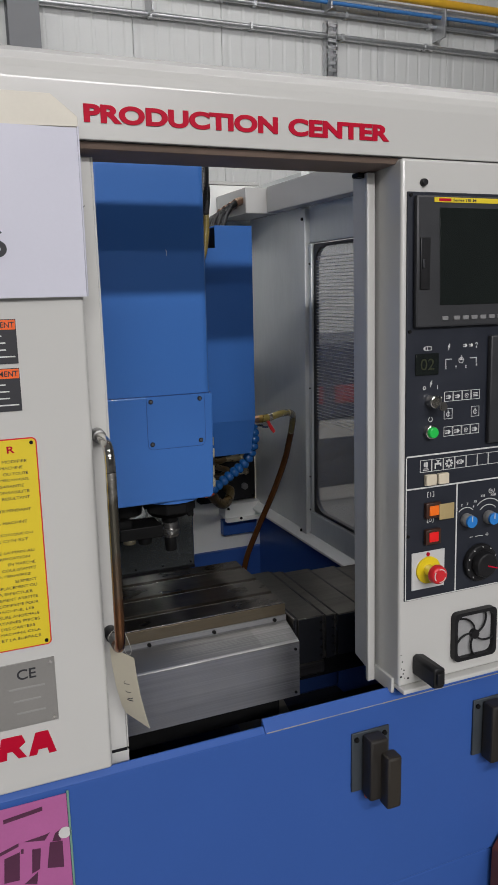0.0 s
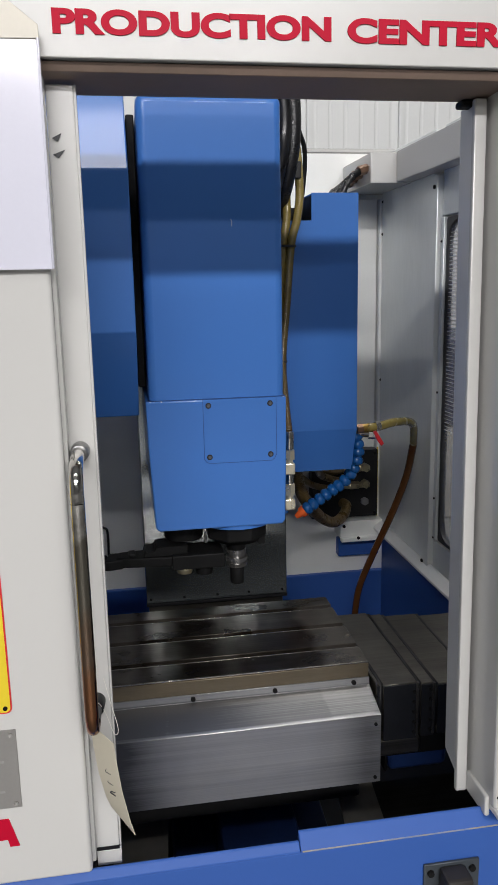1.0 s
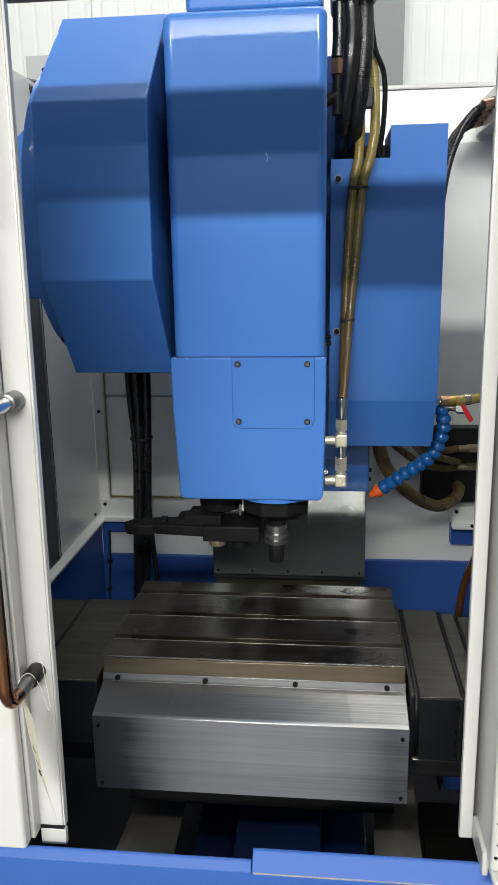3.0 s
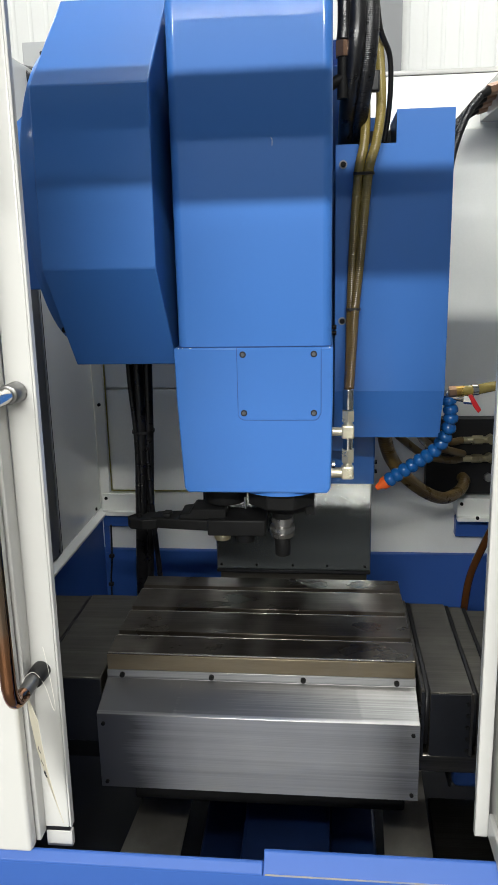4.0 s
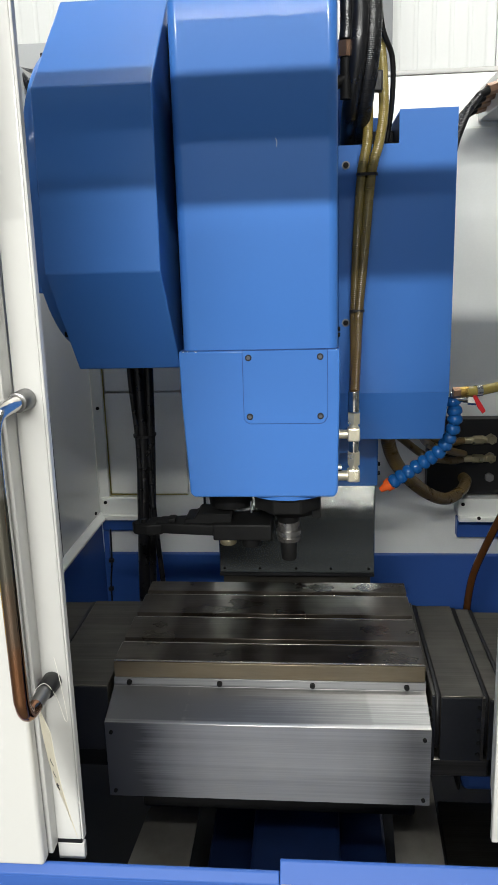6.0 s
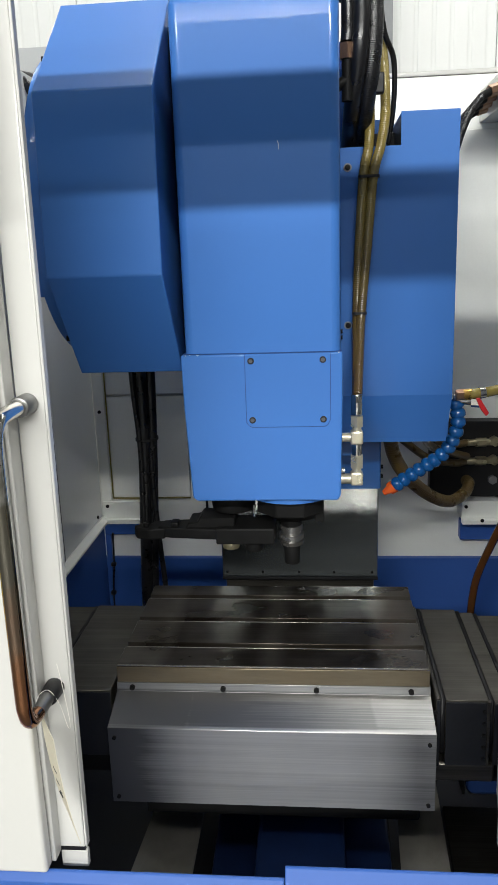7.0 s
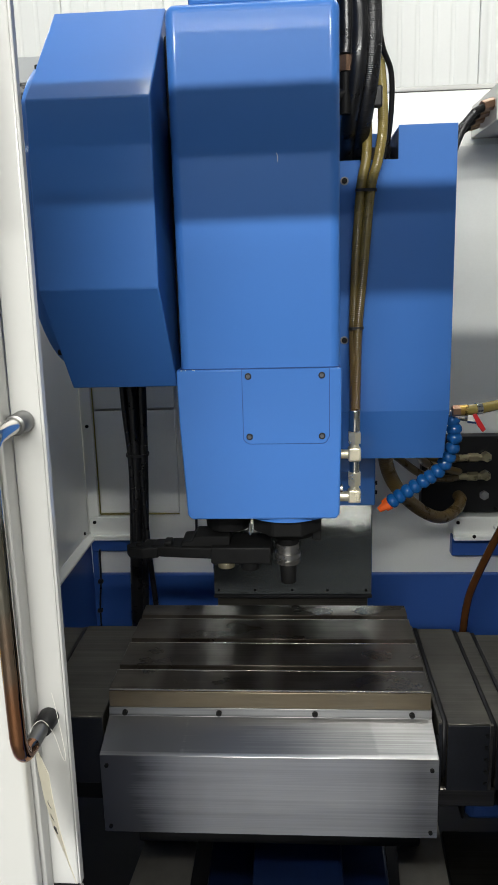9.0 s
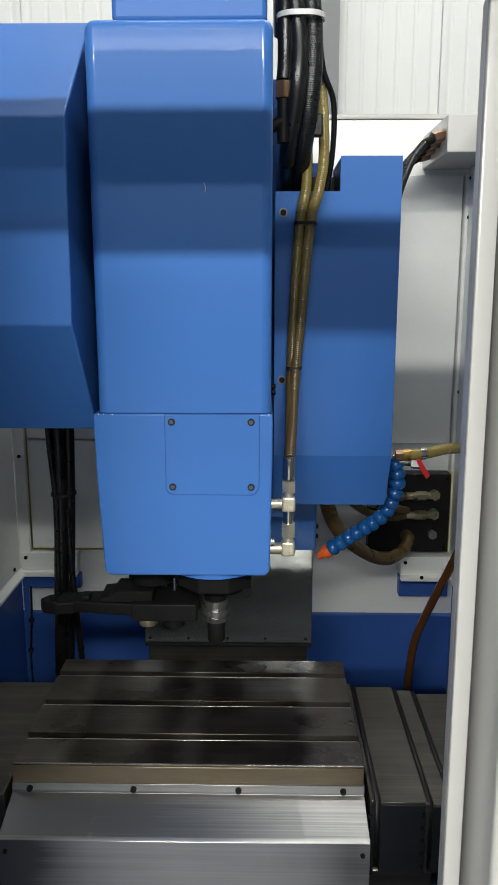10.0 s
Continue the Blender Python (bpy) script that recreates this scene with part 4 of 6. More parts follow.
def frame_lines(x0, x1, z0, z1, w=0.0011):
    bar(x0, x1, z1 - w, z1)
    bar(x0, x1, z0, z0 + w)
    bar(x0, x0 + w, z0 + w, z1 - w)
    bar(x1 - w, x1, z0 + w, z1 - w)


def arc_print(cx, cz, r, a0, a1, w=0.0016):
    n = 14
    flat([(cx + rr * math.cos(radians(a0 + (a1 - a0) * k / n)), cz + rr * math.sin(radians(a0 + (a1 - a0) * k / n))) for rr, ks in ((r, range(n + 1)), (r - w, range(n, -1, -1))) for k in ks])


def tag_arrow(x, z, s=1.0):
    """A program tag: a stub and a wedge pointing right."""
    bar(x - 0.0062 * s, x - 0.0005 * s, z - 0.0032 * s, z - 0.0014 * s)
    bar(x - 0.0062 * s, x - 0.0005 * s, z + 0.0014 * s, z + 0.0030 * s)
    flat([(x, z - 0.0042 * s), (x + 0.0030 * s, z - 0.0042 * s), (x + 0.0066 * s, z), (x + 0.0030 * s, z + 0.0042 * s), (x, z + 0.0042 * s)])


def bolt_mark(x, z):
    flat([(x + 0.001, z + 0.0065), (x - 0.003, z - 0.0005), (x - 0.0005, z - 0.0005), (x - 0.002, z - 0.0065), (x + 0.003, z + 0.0012), (x + 0.0006, z + 0.0012), (x + 0.003, z + 0.0065)])


for row, zc in enumerate((1.4035, 1.3335)):
    for k in range(4):
        x = 0.9105 + k * 0.0216
        frame_lines(x, x + 0.0208, zc - 0.0098, zc + 0.0098, 0.0010)
        if (row, k) == (0, 3):
            for q in range(3):
                bar(x + 0.005, x + 0.0155, zc - 0.004 + q * 0.003, zc - 0.0024 + q * 0.003)
        elif (row, k) in ((0, 2), (1, 2)):
            arc_print(x + 0.0104, zc - 0.001, 0.0046, 0, 330, 0.0011)
            bar(x + 0.0090, x + 0.0118, zc - 0.0022, zc + 0.0004)
        else:
            tag_arrow(x + 0.0100, zc - 0.001)
for x in (0.9105, 0.9755):
    frame_lines(x, x + 0.0200, 1.3585, 1.3795, 0.0010)
    arc_print(x + 0.010, 1.3680, 0.0048, 20, 340, 0.0011)
    bar(x + 0.0092, x + 0.0108, 1.3640, 1.3755)
for k in range(7):
    frame_lines(0.8560 + k * 0.0276, 0.8560 + k * 0.0276 + 0.0272, 1.2555, 1.2805, 0.0010)
# splash, tap, chip wheel and motor pictograms
bar(0.8650, 0.8690, 1.2665, 1.2755)
bar(0.8700, 0.8740, 1.2650, 1.2760)
bar(0.8630, 0.8765, 1.2590, 1.2605)
bar(0.8645, 0.8750, 1.2618, 1.2632)
bar(0.8905, 0.9060, 1.2680, 1.2715)
bar(0.8905, 0.8935, 1.2600, 1.2680)
bar(0.8965, 0.9000, 1.2715, 1.2760)
bar(0.8940, 0.9030, 1.2755, 1.2770)
bar(0.9035, 0.9060, 1.2640, 1.2680)
for k in range(8):
    w = radians(45 * k)
    flat([(0.9248 + r * math.cos(w + d), 1.2680 + r * math.sin(w + d)) for r, d in ((0.0038, -0.30), (0.0092, -0.22), (0.0092, 0.22), (0.0038, 0.30))])
frame_lines(0.9450, 0.9560, 1.2635, 1.2725, 0.0012)
bar(0.9560, 0.9600, 1.2655, 1.2705)
bar(0.9410, 0.9450, 1.2670, 1.2690)
arc_print(0.9505, 1.2680, 0.0030, 0, 330, 0.0009)
# upper row: motor, flash, tool tags, axis marks
frame_lines(0.8640, 0.8790, 1.4965, 1.5045, 0.0011)
bar(0.8690, 0.8702, 1.4965, 1.5045)
flat([(0.8640, 1.4965), (0.8600, 1.5005), (0.8640, 1.5045)])
bolt_mark(0.9195, 1.5010)
tag_arrow(0.9580, 1.5025, 0.75)
tag_arrow(0.9720, 1.5025, 0.75)
arc_print(0.9850, 1.5045, 0.0028, -60, 200, 0.0010)
bar(0.9844, 0.9856, 1.4965, 1.5005)
bar(0.9120, 0.9270, 1.4765, 1.4780)
bar(0.9120, 0.9135, 1.4650, 1.4765)
bar(0.9700, 0.9860, 1.4765, 1.4780)
bar(0.9845, 0.9860, 1.4670, 1.4765)
arc_print(0.9490, 1.4740, 0.0062, 0, 350, 0.0012)
flat([(0.9490, 1.4800), (0.9450, 1.4740), (0.9530, 1.4740)])
bar(0.9484, 0.9496, 1.4790, 1.4840)
for text, x, z in (("X", 0.9110, 1.4580), ("Y", 0.9350, 1.4580), ("Z", 0.9585, 1.4580), ("4", 0.9840, 1.4600)):
    letters("axis_letter", text, PRINT, panel, x, x + 0.0040, z, z + 0.0055, PF, 0.0006, 0.02)
# key switch and start marks
arc_print(0.8640, 1.4240, 0.0036, 0, 355, 0.0011)
bolt_mark(0.8790, 1.4310)
bar(0.8935, 0.8948, 1.4200, 1.4275)
arc_print(0.8790, 1.3610, 0.0050, 110, 430, 0.0011)
# marks over the lamp buttons
for z in (1.2085, 1.1550):
    for x0, x1 in ((0.8740, 0.8775), (0.8865, 0.8900)):
        bar(x0, x1, z - 0.0055, z - 0.0042)
        bar(x0, x1, z + 0.0042, z + 0.0055)
    bar(0.8740, 0.8752, z - 0.0055, z + 0.0055)
    bar(0.8888, 0.8900, z - 0.0055, z + 0.0055)
    if z > 1.2:
        bar(0.8813, 0.8827, z - 0.0045, z + 0.0045)
    else:
        arc_print(0.8820, z, 0.0036, 0, 350, 0.0011)
tagged(part("symbol_print", bm, PRINT, panel), "white printed symbols", kind="stuff")

bm = bmesh.new()
arc_print(0.969, 1.144, 0.0265, 48, 135)
arc_print(1.025, 1.143, 0.0270, 42, 140)
arc_print(1.025, 1.143, 0.0400, 48, 136)
arc_print(1.030, 1.1975, 0.0050, 0, 350, 0.0010)
bar(1.0265, 1.0335, 1.1970, 1.1980)
flat([(1.037, 1.1925), (1.0385, 1.1925), (1.0415, 1.2025), (1.0400, 1.2025)])
bar(0.9800, 0.9870, 1.1035, 1.1050)
bar(1.0200, 1.0280, 1.1038, 1.1052)
bar(1.0233, 1.0247, 1.1005, 1.1085)
arc_print(1.004, 1.048, 0.0570, 80, 100, 0.0012)
tagged(part("dial_print", bm, PRINT, panel), "white printed dial scales", kind="stuff")
for text, x, z in (("X", 0.9445, 1.1660), ("Y", 0.9560, 1.1730), ("Z", 0.9700, 1.1745), ("4", 0.9850, 1.1670), ("X1", 0.9880, 1.1775), ("X10", 1.0050, 1.1870), ("X100", 1.0300, 1.1865)):
    letters("scale_mark", text, PRINT, panel, x, x + 0.0032 * len(text) + 0.001, z, z + 0.0050, PF, 0.0006, 0.02)
for x in (0.8775, 0.9070):
    part("cream_button", boxed(x - 0.0125, x + 0.0125, PF - 0.010, PF, 1.229, 1.251, 0.002, 2), CREAM, panel, "cream push button")
for z, lens, name in ((1.177, ORANGE_LENS, "orange"), (1.122, RED_LENS, "red")):
    b = part("square_button", boxed(0.866, 0.902, PF - 0.010, PF, z - 0.016, z + 0.016, 0.002, 2), paint("dark_frame", (0.05, 0.02, 0.012), 0.4), panel, "square " + name + " lamp button")
    part("lens", boxed(0.873, 0.895, PF - 0.012, PF - 0.009, z - 0.010, z + 0.010, 0.001, 1), lens, b)
part("tape_piece", boxed(0.895, 0.930, PF - 0.0125, PF - 0.0115, 1.157, 1.189), paint("aged_tape", (0.42, 0.32, 0.15), 0.35, vary=0.15), panel, "piece of yellowed tape")
stop = part("stop_plate", boxed(0.838, 0.917, PF - 0.002, PF, 1.012, 1.091, 0.0006, 1), paint("grey_plate", (0.55, 0.55, 0.54), 0.45, vary=0.04), panel, "grey plate of the emergency stop")
part("yellow_ring", rodded((0.876, PF - 0.002, 1.052), (0.876, PF - 0.006, 1.052), 0.028, n=28), paint("yellow_disc", (0.78, 0.58, 0.01), 0.4), stop)
part("collar", rodded((0.876, PF - 0.006, 1.052), (0.876, PF - 0.030, 1.052), 0.0125, n=20), CHROME, stop)
part("mushroom", rodded((0.876, PF - 0.028, 1.052), (0.876, PF - 0.044, 1.052), 0.0205, 0.0175, 28, 0.004), RED, stop, "red mushroom button")
bm = bmesh.new()
for a0 in (20, 140, 260):
    n = 8
    pts = [(0.876 + rr * math.cos(radians(a0 + 80 * k / n)), 1.052 + rr * math.sin(radians(a0 + 80 * k / n))) for rr, ks in ((0.0140, range(n + 1)), (0.0122, range(n, -1, -1))) for k in ks]
    prism(bm, pts, "y", PF - 0.0446, PF - 0.0435)
part("turn_arrows", bm, PRINT, stop)
part("lamp_dot", rodded((0.876, PF - 0.002, 1.085), (0.876, PF - 0.004, 1.085), 0.004, n=12), RED_TEXT, stop)
for cx, cz in ((0.969, 1.144), (1.025, 1.143)):
    k = part("selector_knob", rodded((cx, PF, cz), (cx, PF - 0.016, cz), 0.0145, 0.013, 20, 0.002), paint("grey_knob", (0.22, 0.22, 0.22), 0.5), panel, "grey selector knob with a blue cap")
    part("cap", rodded((cx, PF - 0.016, cz), (cx, PF - 0.021, cz), 0.0125, n=20), KNOB_BLUE, k)
    part("pointer", boxed(cx - 0.001, cx + 0.001, PF - 0.0216, PF - 0.02, cz, cz + 0.012), PRINT, k)
wheel = part("feed_knob", rodded((1.004, PF, 1.048), (1.004, PF - 0.012, 1.048), 0.041, 0.039, 36, 0.003), BLACK, panel, "large black feed override knob")
part("grip", rodded((1.004, PF - 0.012, 1.048), (1.004, PF - 0.030, 1.048), 0.029, 0.026, 28, 0.004), BLACK, wheel)
part("pointer", prismed([(1.004, 1.0485), (1.004, 1.0455), (1.028, 1.038), (1.028, 1.0405)], "y", PF - 0.0306, PF - 0.029), RED_TEXT, wheel)
bm = bmesh.new()
for a in range(-140, 141, 35):
    w = radians(90 + a)
    p = Vector((1.004 + 0.0355 * math.cos(w), PF - 0.0122, 1.048 + 0.0355 * math.sin(w)))
    rod(bm, p, p + Vector((0, -0.001, 0)), 0.0014, n=6)
part("tick_marks", bm, PRINT, wheel)
for x, z in ((0.829, 1.785), (0.829, 1.534), (0.829, 1.128)):
    shared("screw", SCREW_SMALL, (x, PF, z), panel)
plug = part("blanking_plug", rodded((0.858, 1.180, 1.808), (0.858, 1.171, 1.808), 0.0075, 0.006, 16, 0.001), BLACK, panel, "black rubber plug")
fan = part("fan_guard", ring(bmesh.new(), rounded_rect(0.940, 1.048, 0.836, 0.944, 0.012), rounded_rect(0.9475, 1.0405, 0.8435, 0.9365, 0.016), "y", 1.166, 1.180), BLACK, panel, "square black fan guard with curved blades")
part("filter", prismed(rounded_rect(0.945, 1.043, 0.841, 0.939, 0.014), "y", 1.1765, 1.1795), FILTER, fan)
part("hub", rodded((0.994, 1.1765, 0.890), (0.994, 1.167, 0.890), 0.010, n=20), BLACK, fan)
for k in range(5):
    w = radians(90 + 72 * k)
    pts = []
    for s in range(6):
        r = 0.008 + 0.0095 * s
        a = w + 0.75 * (s / 5) ** 1.1
        lim = 0.0465
        x, z = r * math.cos(a), r * math.sin(a)
        f = min(1.0, lim / max(abs(x), abs(z), 1e-6))
        pts.append((0.994 + x * f, 1.170, 0.890 + z * f))
    part("blade", tubed(pts, 0.0022, 8, 5), BLACK, fan)
plug = part("side_handle", prismed([(0.845, 0.828), (0.845, 0.866), (0.852, 0.872), (0.872, 0.868), (0.872, 0.830), (0.865, 0.826)], "y", 1.106, 1.180, 0.004, 2), BLACK, panel, "black plastic locking handle")
part("tip", boxed(0.850, 0.867, 1.100, 1.108, 0.836, 0.862, 0.003, 2), BLACK, plug)
for k, (dx, dz) in enumerate(((0.004, 0.03), (0.008, 0.018), (0.003, 0.012), (0.012, 0.008), (0.006, 0.045), (0.02, 0.006), (0.003, 0.06), (0.010, 0.026))):
    part("paint_chip", rodded((0.8155 + dx, 1.1803, 0.814 + dz), (0.8155 + dx, 1.1796, 0.814 + dz), 0.0012 + 0.0006 * (k % 3), n=7), BLACK_STEEL, panel)


# the cabinet stands a touch proud of the door at its foot
panel.rotation_euler = (-0.021, 0.0, 0.0)
panel.location = (1.097, 1.173, 0.8365)
panel.scale = (1.0, 1.0, 0.984)


def title_word(text, x0, x1, z0, z1):
    """Raised lettering, each letter a piece of its own."""
    whole = letters("title", text, RED_TEXT, house, x0, x1, z0, z1, 1.1798, 0.0016, 0.045)
    src = whole.data
    near = {v.index: set() for v in src.vertices}
    for e in src.edges:
        near[e.vertices[0]].add(e.vertices[1])
        near[e.vertices[1]].add(e.vertices[0])
    left, groups = set(near), []
    while left:
        todo, seen = [left.pop()], set()
        while todo:
            i = todo.pop()
            seen.add(i)
            more = near[i] & left
            left -= more
            todo += more
        groups.append(seen)
    groups.sort(key=lambda g: min(src.vertices[i].co.x for i in g))
    for g in groups:
        bm = bmesh.new()
        verts = {i: bm.verts.new(whole.matrix_basis @ src.vertices[i].co) for i in g}
        for f in src.polygons:
            if f.vertices[0] in g:
                bm.faces.new([verts[i] for i in f.vertices])
        part("title_letter", bm, RED_TEXT, house)
    bpy.data.objects.remove(whole)


title_word("PRODUCTION", 0.242, 0.566, 1.8775, 1.9045)
title_word("CENTER", 0.586, 0.785, 1.8765, 1.9045)

# ---- spindle head ----
head = thing("spindle_head", "blue spindle head with a screwed cover plate", "spindle head", (0.472, 1.85, 1.125))
part("upper_cover", boxed(0.343, 0.605, 1.662, 2.06, 1.366, 1.932, 0.015, 5), BLUE, head, "glossy blue upper cover, streaked with light dust")
part("lower_cover", prismed([(0.3365, 1.384), (0.6075, 1.384), (0.6075, 1.30), (0.604, 1.135), (0.598, 1.126), (0.352, 1.126), (0.345, 1.133), (0.3375, 1.30)], "y", 1.658, 2.06, 0.0035, 2), BLUE, head, "glossy blue lower cover")
part("seam", boxed(0.3420, 0.6060, 1.6612, 2.05, 1.3842, 1.3852), GAP, head)
part("plate_gap", prismed([(0.4442, 1.3838), (0.5878, 1.3838), (0.5878, 1.2705), (0.5828, 1.2608), (0.5775, 1.2577), (0.4545, 1.2577), (0.4484, 1.2607), (0.4442, 1.2665)], "y", 1.6576, 1.660), GAP, head)
plate_p = part("access_plate", prismed([(0.445, 1.3835), (0.587, 1.3835), (0.587, 1.271), (0.582, 1.2615), (0.577, 1.2585), (0.455, 1.2585), (0.449, 1.2615), (0.445, 1.267)], "y", 1.6570, 1.660, 0.0004, 1), BLUE, head, "blue access plate held by four screws")
for x, z in ((0.455, 1.372), (0.575, 1.372), (0.455, 1.271), (0.575, 1.271)):
    part("washer", rodded((x, 1.6572, z), (x, 1.6558, z), 0.0056, n=16), BLACK, plate_p)
    shared("screw", screw_mesh("screw", 0.0034, 0.003, ZINC_HEAD), (x, 1.656, z), plate_p)
part("top_cover", boxed(0.371, 0.597, 1.73, 2.02, 1.9465, 2.085, 0.008, 3), BLUE, head, "blue motor cover on top of the head")
part("scratch", tubed([(0.5075, 1.6612, 1.716), (0.5095, 1.6612, 1.711), (0.5092, 1.6612, 1.703)], 0.0005, 5, 4), PRINT, head)
for x, z, r in ((0.3450, 1.3832, 0.0011), (0.3525, 1.3836, 0.0008), (0.3640, 1.3834, 0.0007), (0.3665, 1.3829, 0.0010), (0.6015, 1.3831, 0.0009)):
    part("paint_chip", rodded((x, 1.6582, z), (x, 1.6574, z), r, n=7), PRINT, head)
part("top_gap", boxed(0.378, 0.590, 1.735, 2.0, 1.93, 1.948), BLACK, head)
part("carrier", boxed(0.60, 0.711, 2.131, 2.30, 0.998, 1.60, 0.004, 2), BLUE, head, "blue carrier plate behind the head")
part("carrier", boxed(0.40, 0.66, 2.05, 2.14, 1.10, 1.90, 0.004, 2), BLUE, head)
for z in (1.022, 1.045):
    part("carrier_screw", rodded((0.711, 2.16, z), (0.718, 2.16, z), 0.005, n=10), BLACK_STEEL, head)
for z in (1.379, 1.391):
    part("side_screw", rodded((0.606, 1.925, z), (0.6165, 1.925, z), 0.0042, n=8), BLACK_STEEL, head)
SX, SY = 0.514, 1.742
octagon = [(SX + 0.066 * math.cos(math.radians(22.5 + 45 * k)), SY + 0.066 * math.sin(math.radians(22.5 + 45 * k))) for k in range(8)]
nose = part("spindle_nose", prismed(octagon, "z", 1.085, 1.127, 0.003, 2), BLACK_STEEL, head, "eight-sided black oxide spindle nose")
part("nose_flange", rodded((SX + 0.006, SY + 0.024, 1.0848), (SX + 0.006, SY + 0.024, 1.066), 0.056, 0.050, 32, 0.003), BLACK_STEEL, nose)
part("nose_ring", rodded((SX, SY, 1.128), (SX, SY, 1.118), 0.080, 0.080, 36), BLUE, nose)
part("drive_key", prismed([(SX + 0.044, 1.086), (SX + 0.060, 1.086), (SX + 0.060, 1.062), (SX + 0.056, 1.060), (SX + 0.054, 1.064), (SX + 0.049, 1.060), (SX + 0.044, 1.064)], "y", SY - 0.012, SY + 0.006, 0.001, 1), BLACK_STEEL, nose)
part("nose_cone", rodded((SX, SY, 1.086), (SX, SY, 1.0527), 0.0215, 0.0195, 30, 0.002), BLACK_STEEL, nose)
part("side_boss", rodded((0.405, 1.76, 1.127), (0.405, 1.76, 1.080), 0.045, 0.040, 30, 0.003), BLACK_STEEL, head)
part("grease_nipple", rodded((0.447, 1.715, 1.10), (0.447, 1.715, 1.078), 0.0022, n=8), CHROME, head)
holder = thing("tool_holder", "steel tool holder clamped in the spindle", "tool holder", (SX, SY, 0.976))
bm = rodded((SX, SY, 1.0525), (SX, SY, 1.043), 0.0205, n=28)
rod(bm, (SX, SY, 1.043), (SX, SY, 1.036), 0.0175, n=28)
rod(bm, (SX, SY, 1.036), (SX, SY, 1.028), 0.0235, 0.0235, 28)
rod(bm, (SX, SY, 1.028), (SX, SY, 1.023), 0.0185, n=28)
rod(bm, (SX, SY, 1.023), (SX, SY, 1.015), 0.0235, 0.021, 28)
part("flange", bm, DULL_STEEL, holder, "bright V-grooved flange")
part("collet_nut", rodded((SX, SY, 1.0148), (SX, SY, 0.976), 0.0155, 0.0145, 24, 0.003), BLACK_STEEL, holder)

# ---- tool changer ----
changer = thing("tool_changer", "blue faceted tool changer cover over a round magazine", "tool changer", (0.23, 1.9, 1.345))
cover = [(1.800, 1.968), (1.612, 1.796), (1.602, 1.519), (1.742, 1.345), (2.05, 1.345), (2.05, 1.968)]
part("cover", prismed(cover, "x", 0.137, 0.325, 0.0025, 2), BLUE, changer, "faceted glossy blue cover")
bm = rodded((0.108, 1.885, 1.638), (0.1365, 1.885, 1.638), 0.270, n=72, bev=0.006)
part("magazine", bm, BLUE, changer, "round blue magazine disc")
bm = rodded((0.118, 1.885, 1.638), (0.1365, 1.885, 1.638), 0.275, n=72, bev=0.002)
part("magazine_rim", bm, BLUE, changer)
part("chain_case", prismed([(-0.06, 1.473), (0.1075, 1.473), (0.1075, 1.845), (0.02, 1.845), (-0.06, 1.78)], "y", 1.97, 2.20, 0.004, 2), BLUE, changer, "blue case behind the magazine disc")
part("case_latch", boxed(0.082, 0.104, 1.955, 1.970, 1.668, 1.690, 0.003, 1), BLACK_STEEL, changer)
part("rim_bolt", rodded((0.126, 1.712, 1.864), (0.1365, 1.712, 1.864), 0.005, n=10), BLACK_STEEL, changer)
# Added black plate: blocks a bright reflection and darkens the gap.
part("gap_filler", boxed(0.3265, 0.3415, 1.76, 2.05, 1.40, 1.915, 0.002, 1), BLACK_STEEL, changer, "black filler plate that darkens the gap between cover and head")
part("rim_bolt", rodded((0.126, 1.712, 1.412), (0.1365, 1.712, 1.412), 0.005, n=10), BLACK_STEEL, changer)
arm = part("swing_arm", prismed([(0.262, 1.726), (0.290, 1.720), (0.36, 1.712), (0.43, 1.706), (0.470, 1.716), (0.488, 1.745), (0.470, 1.778), (0.40, 1.786), (0.33, 1.772), (0.268, 1.764)], "z", 1.033, 1.054, 0.003, 2), BLACK_STEEL, changer, "black tool change arm")
part("gripper", prismed([(0.215, 1.738), (0.223, 1.722), (0.249, 1.716), (0.277, 1.722), (0.277, 1.766), (0.249, 1.768), (0.245, 1.752), (0.227, 1.756)], "z", 1.031, 1.052, 0.003, 2), BLACK_STEEL, arm)
part("gripper_screw", rodded((0.239, 1.735, 1.052), (0.239, 1.735, 1.058), 0.006, n=10), BLACK_STEEL, arm)
part("clamp_block", boxed(0.376, 0.484, 1.7005, 1.780, 1.0275, 1.0585, 0.003, 2), BLACK_STEEL, arm)
part("top_plate", prismed([(0.318, 1.0545), (0.322, 1.064), (0.340, 1.066), (0.346, 1.075), (0.41, 1.075), (0.41, 1.0545)], "y", 1.715, 1.775, 0.002, 1), BLACK_STEEL, arm)
part("bump", boxed(0.288, 0.303, 1.72, 1.745, 1.0545, 1.064, 0.003, 2), BLACK_STEEL, arm)
part("bush", rodded((0.402, 1.718, 1.029), (0.402, 1.718, 1.016), 0.017, 0.015, 20, 0.002), OLD_BRASS, arm, "worn brass bush")
part("pivot", rodded((0.444, 1.730, 1.029), (0.444, 1.730, 1.008), 0.0185, 0.017, 20, 0.002), BLACK_STEEL, arm)

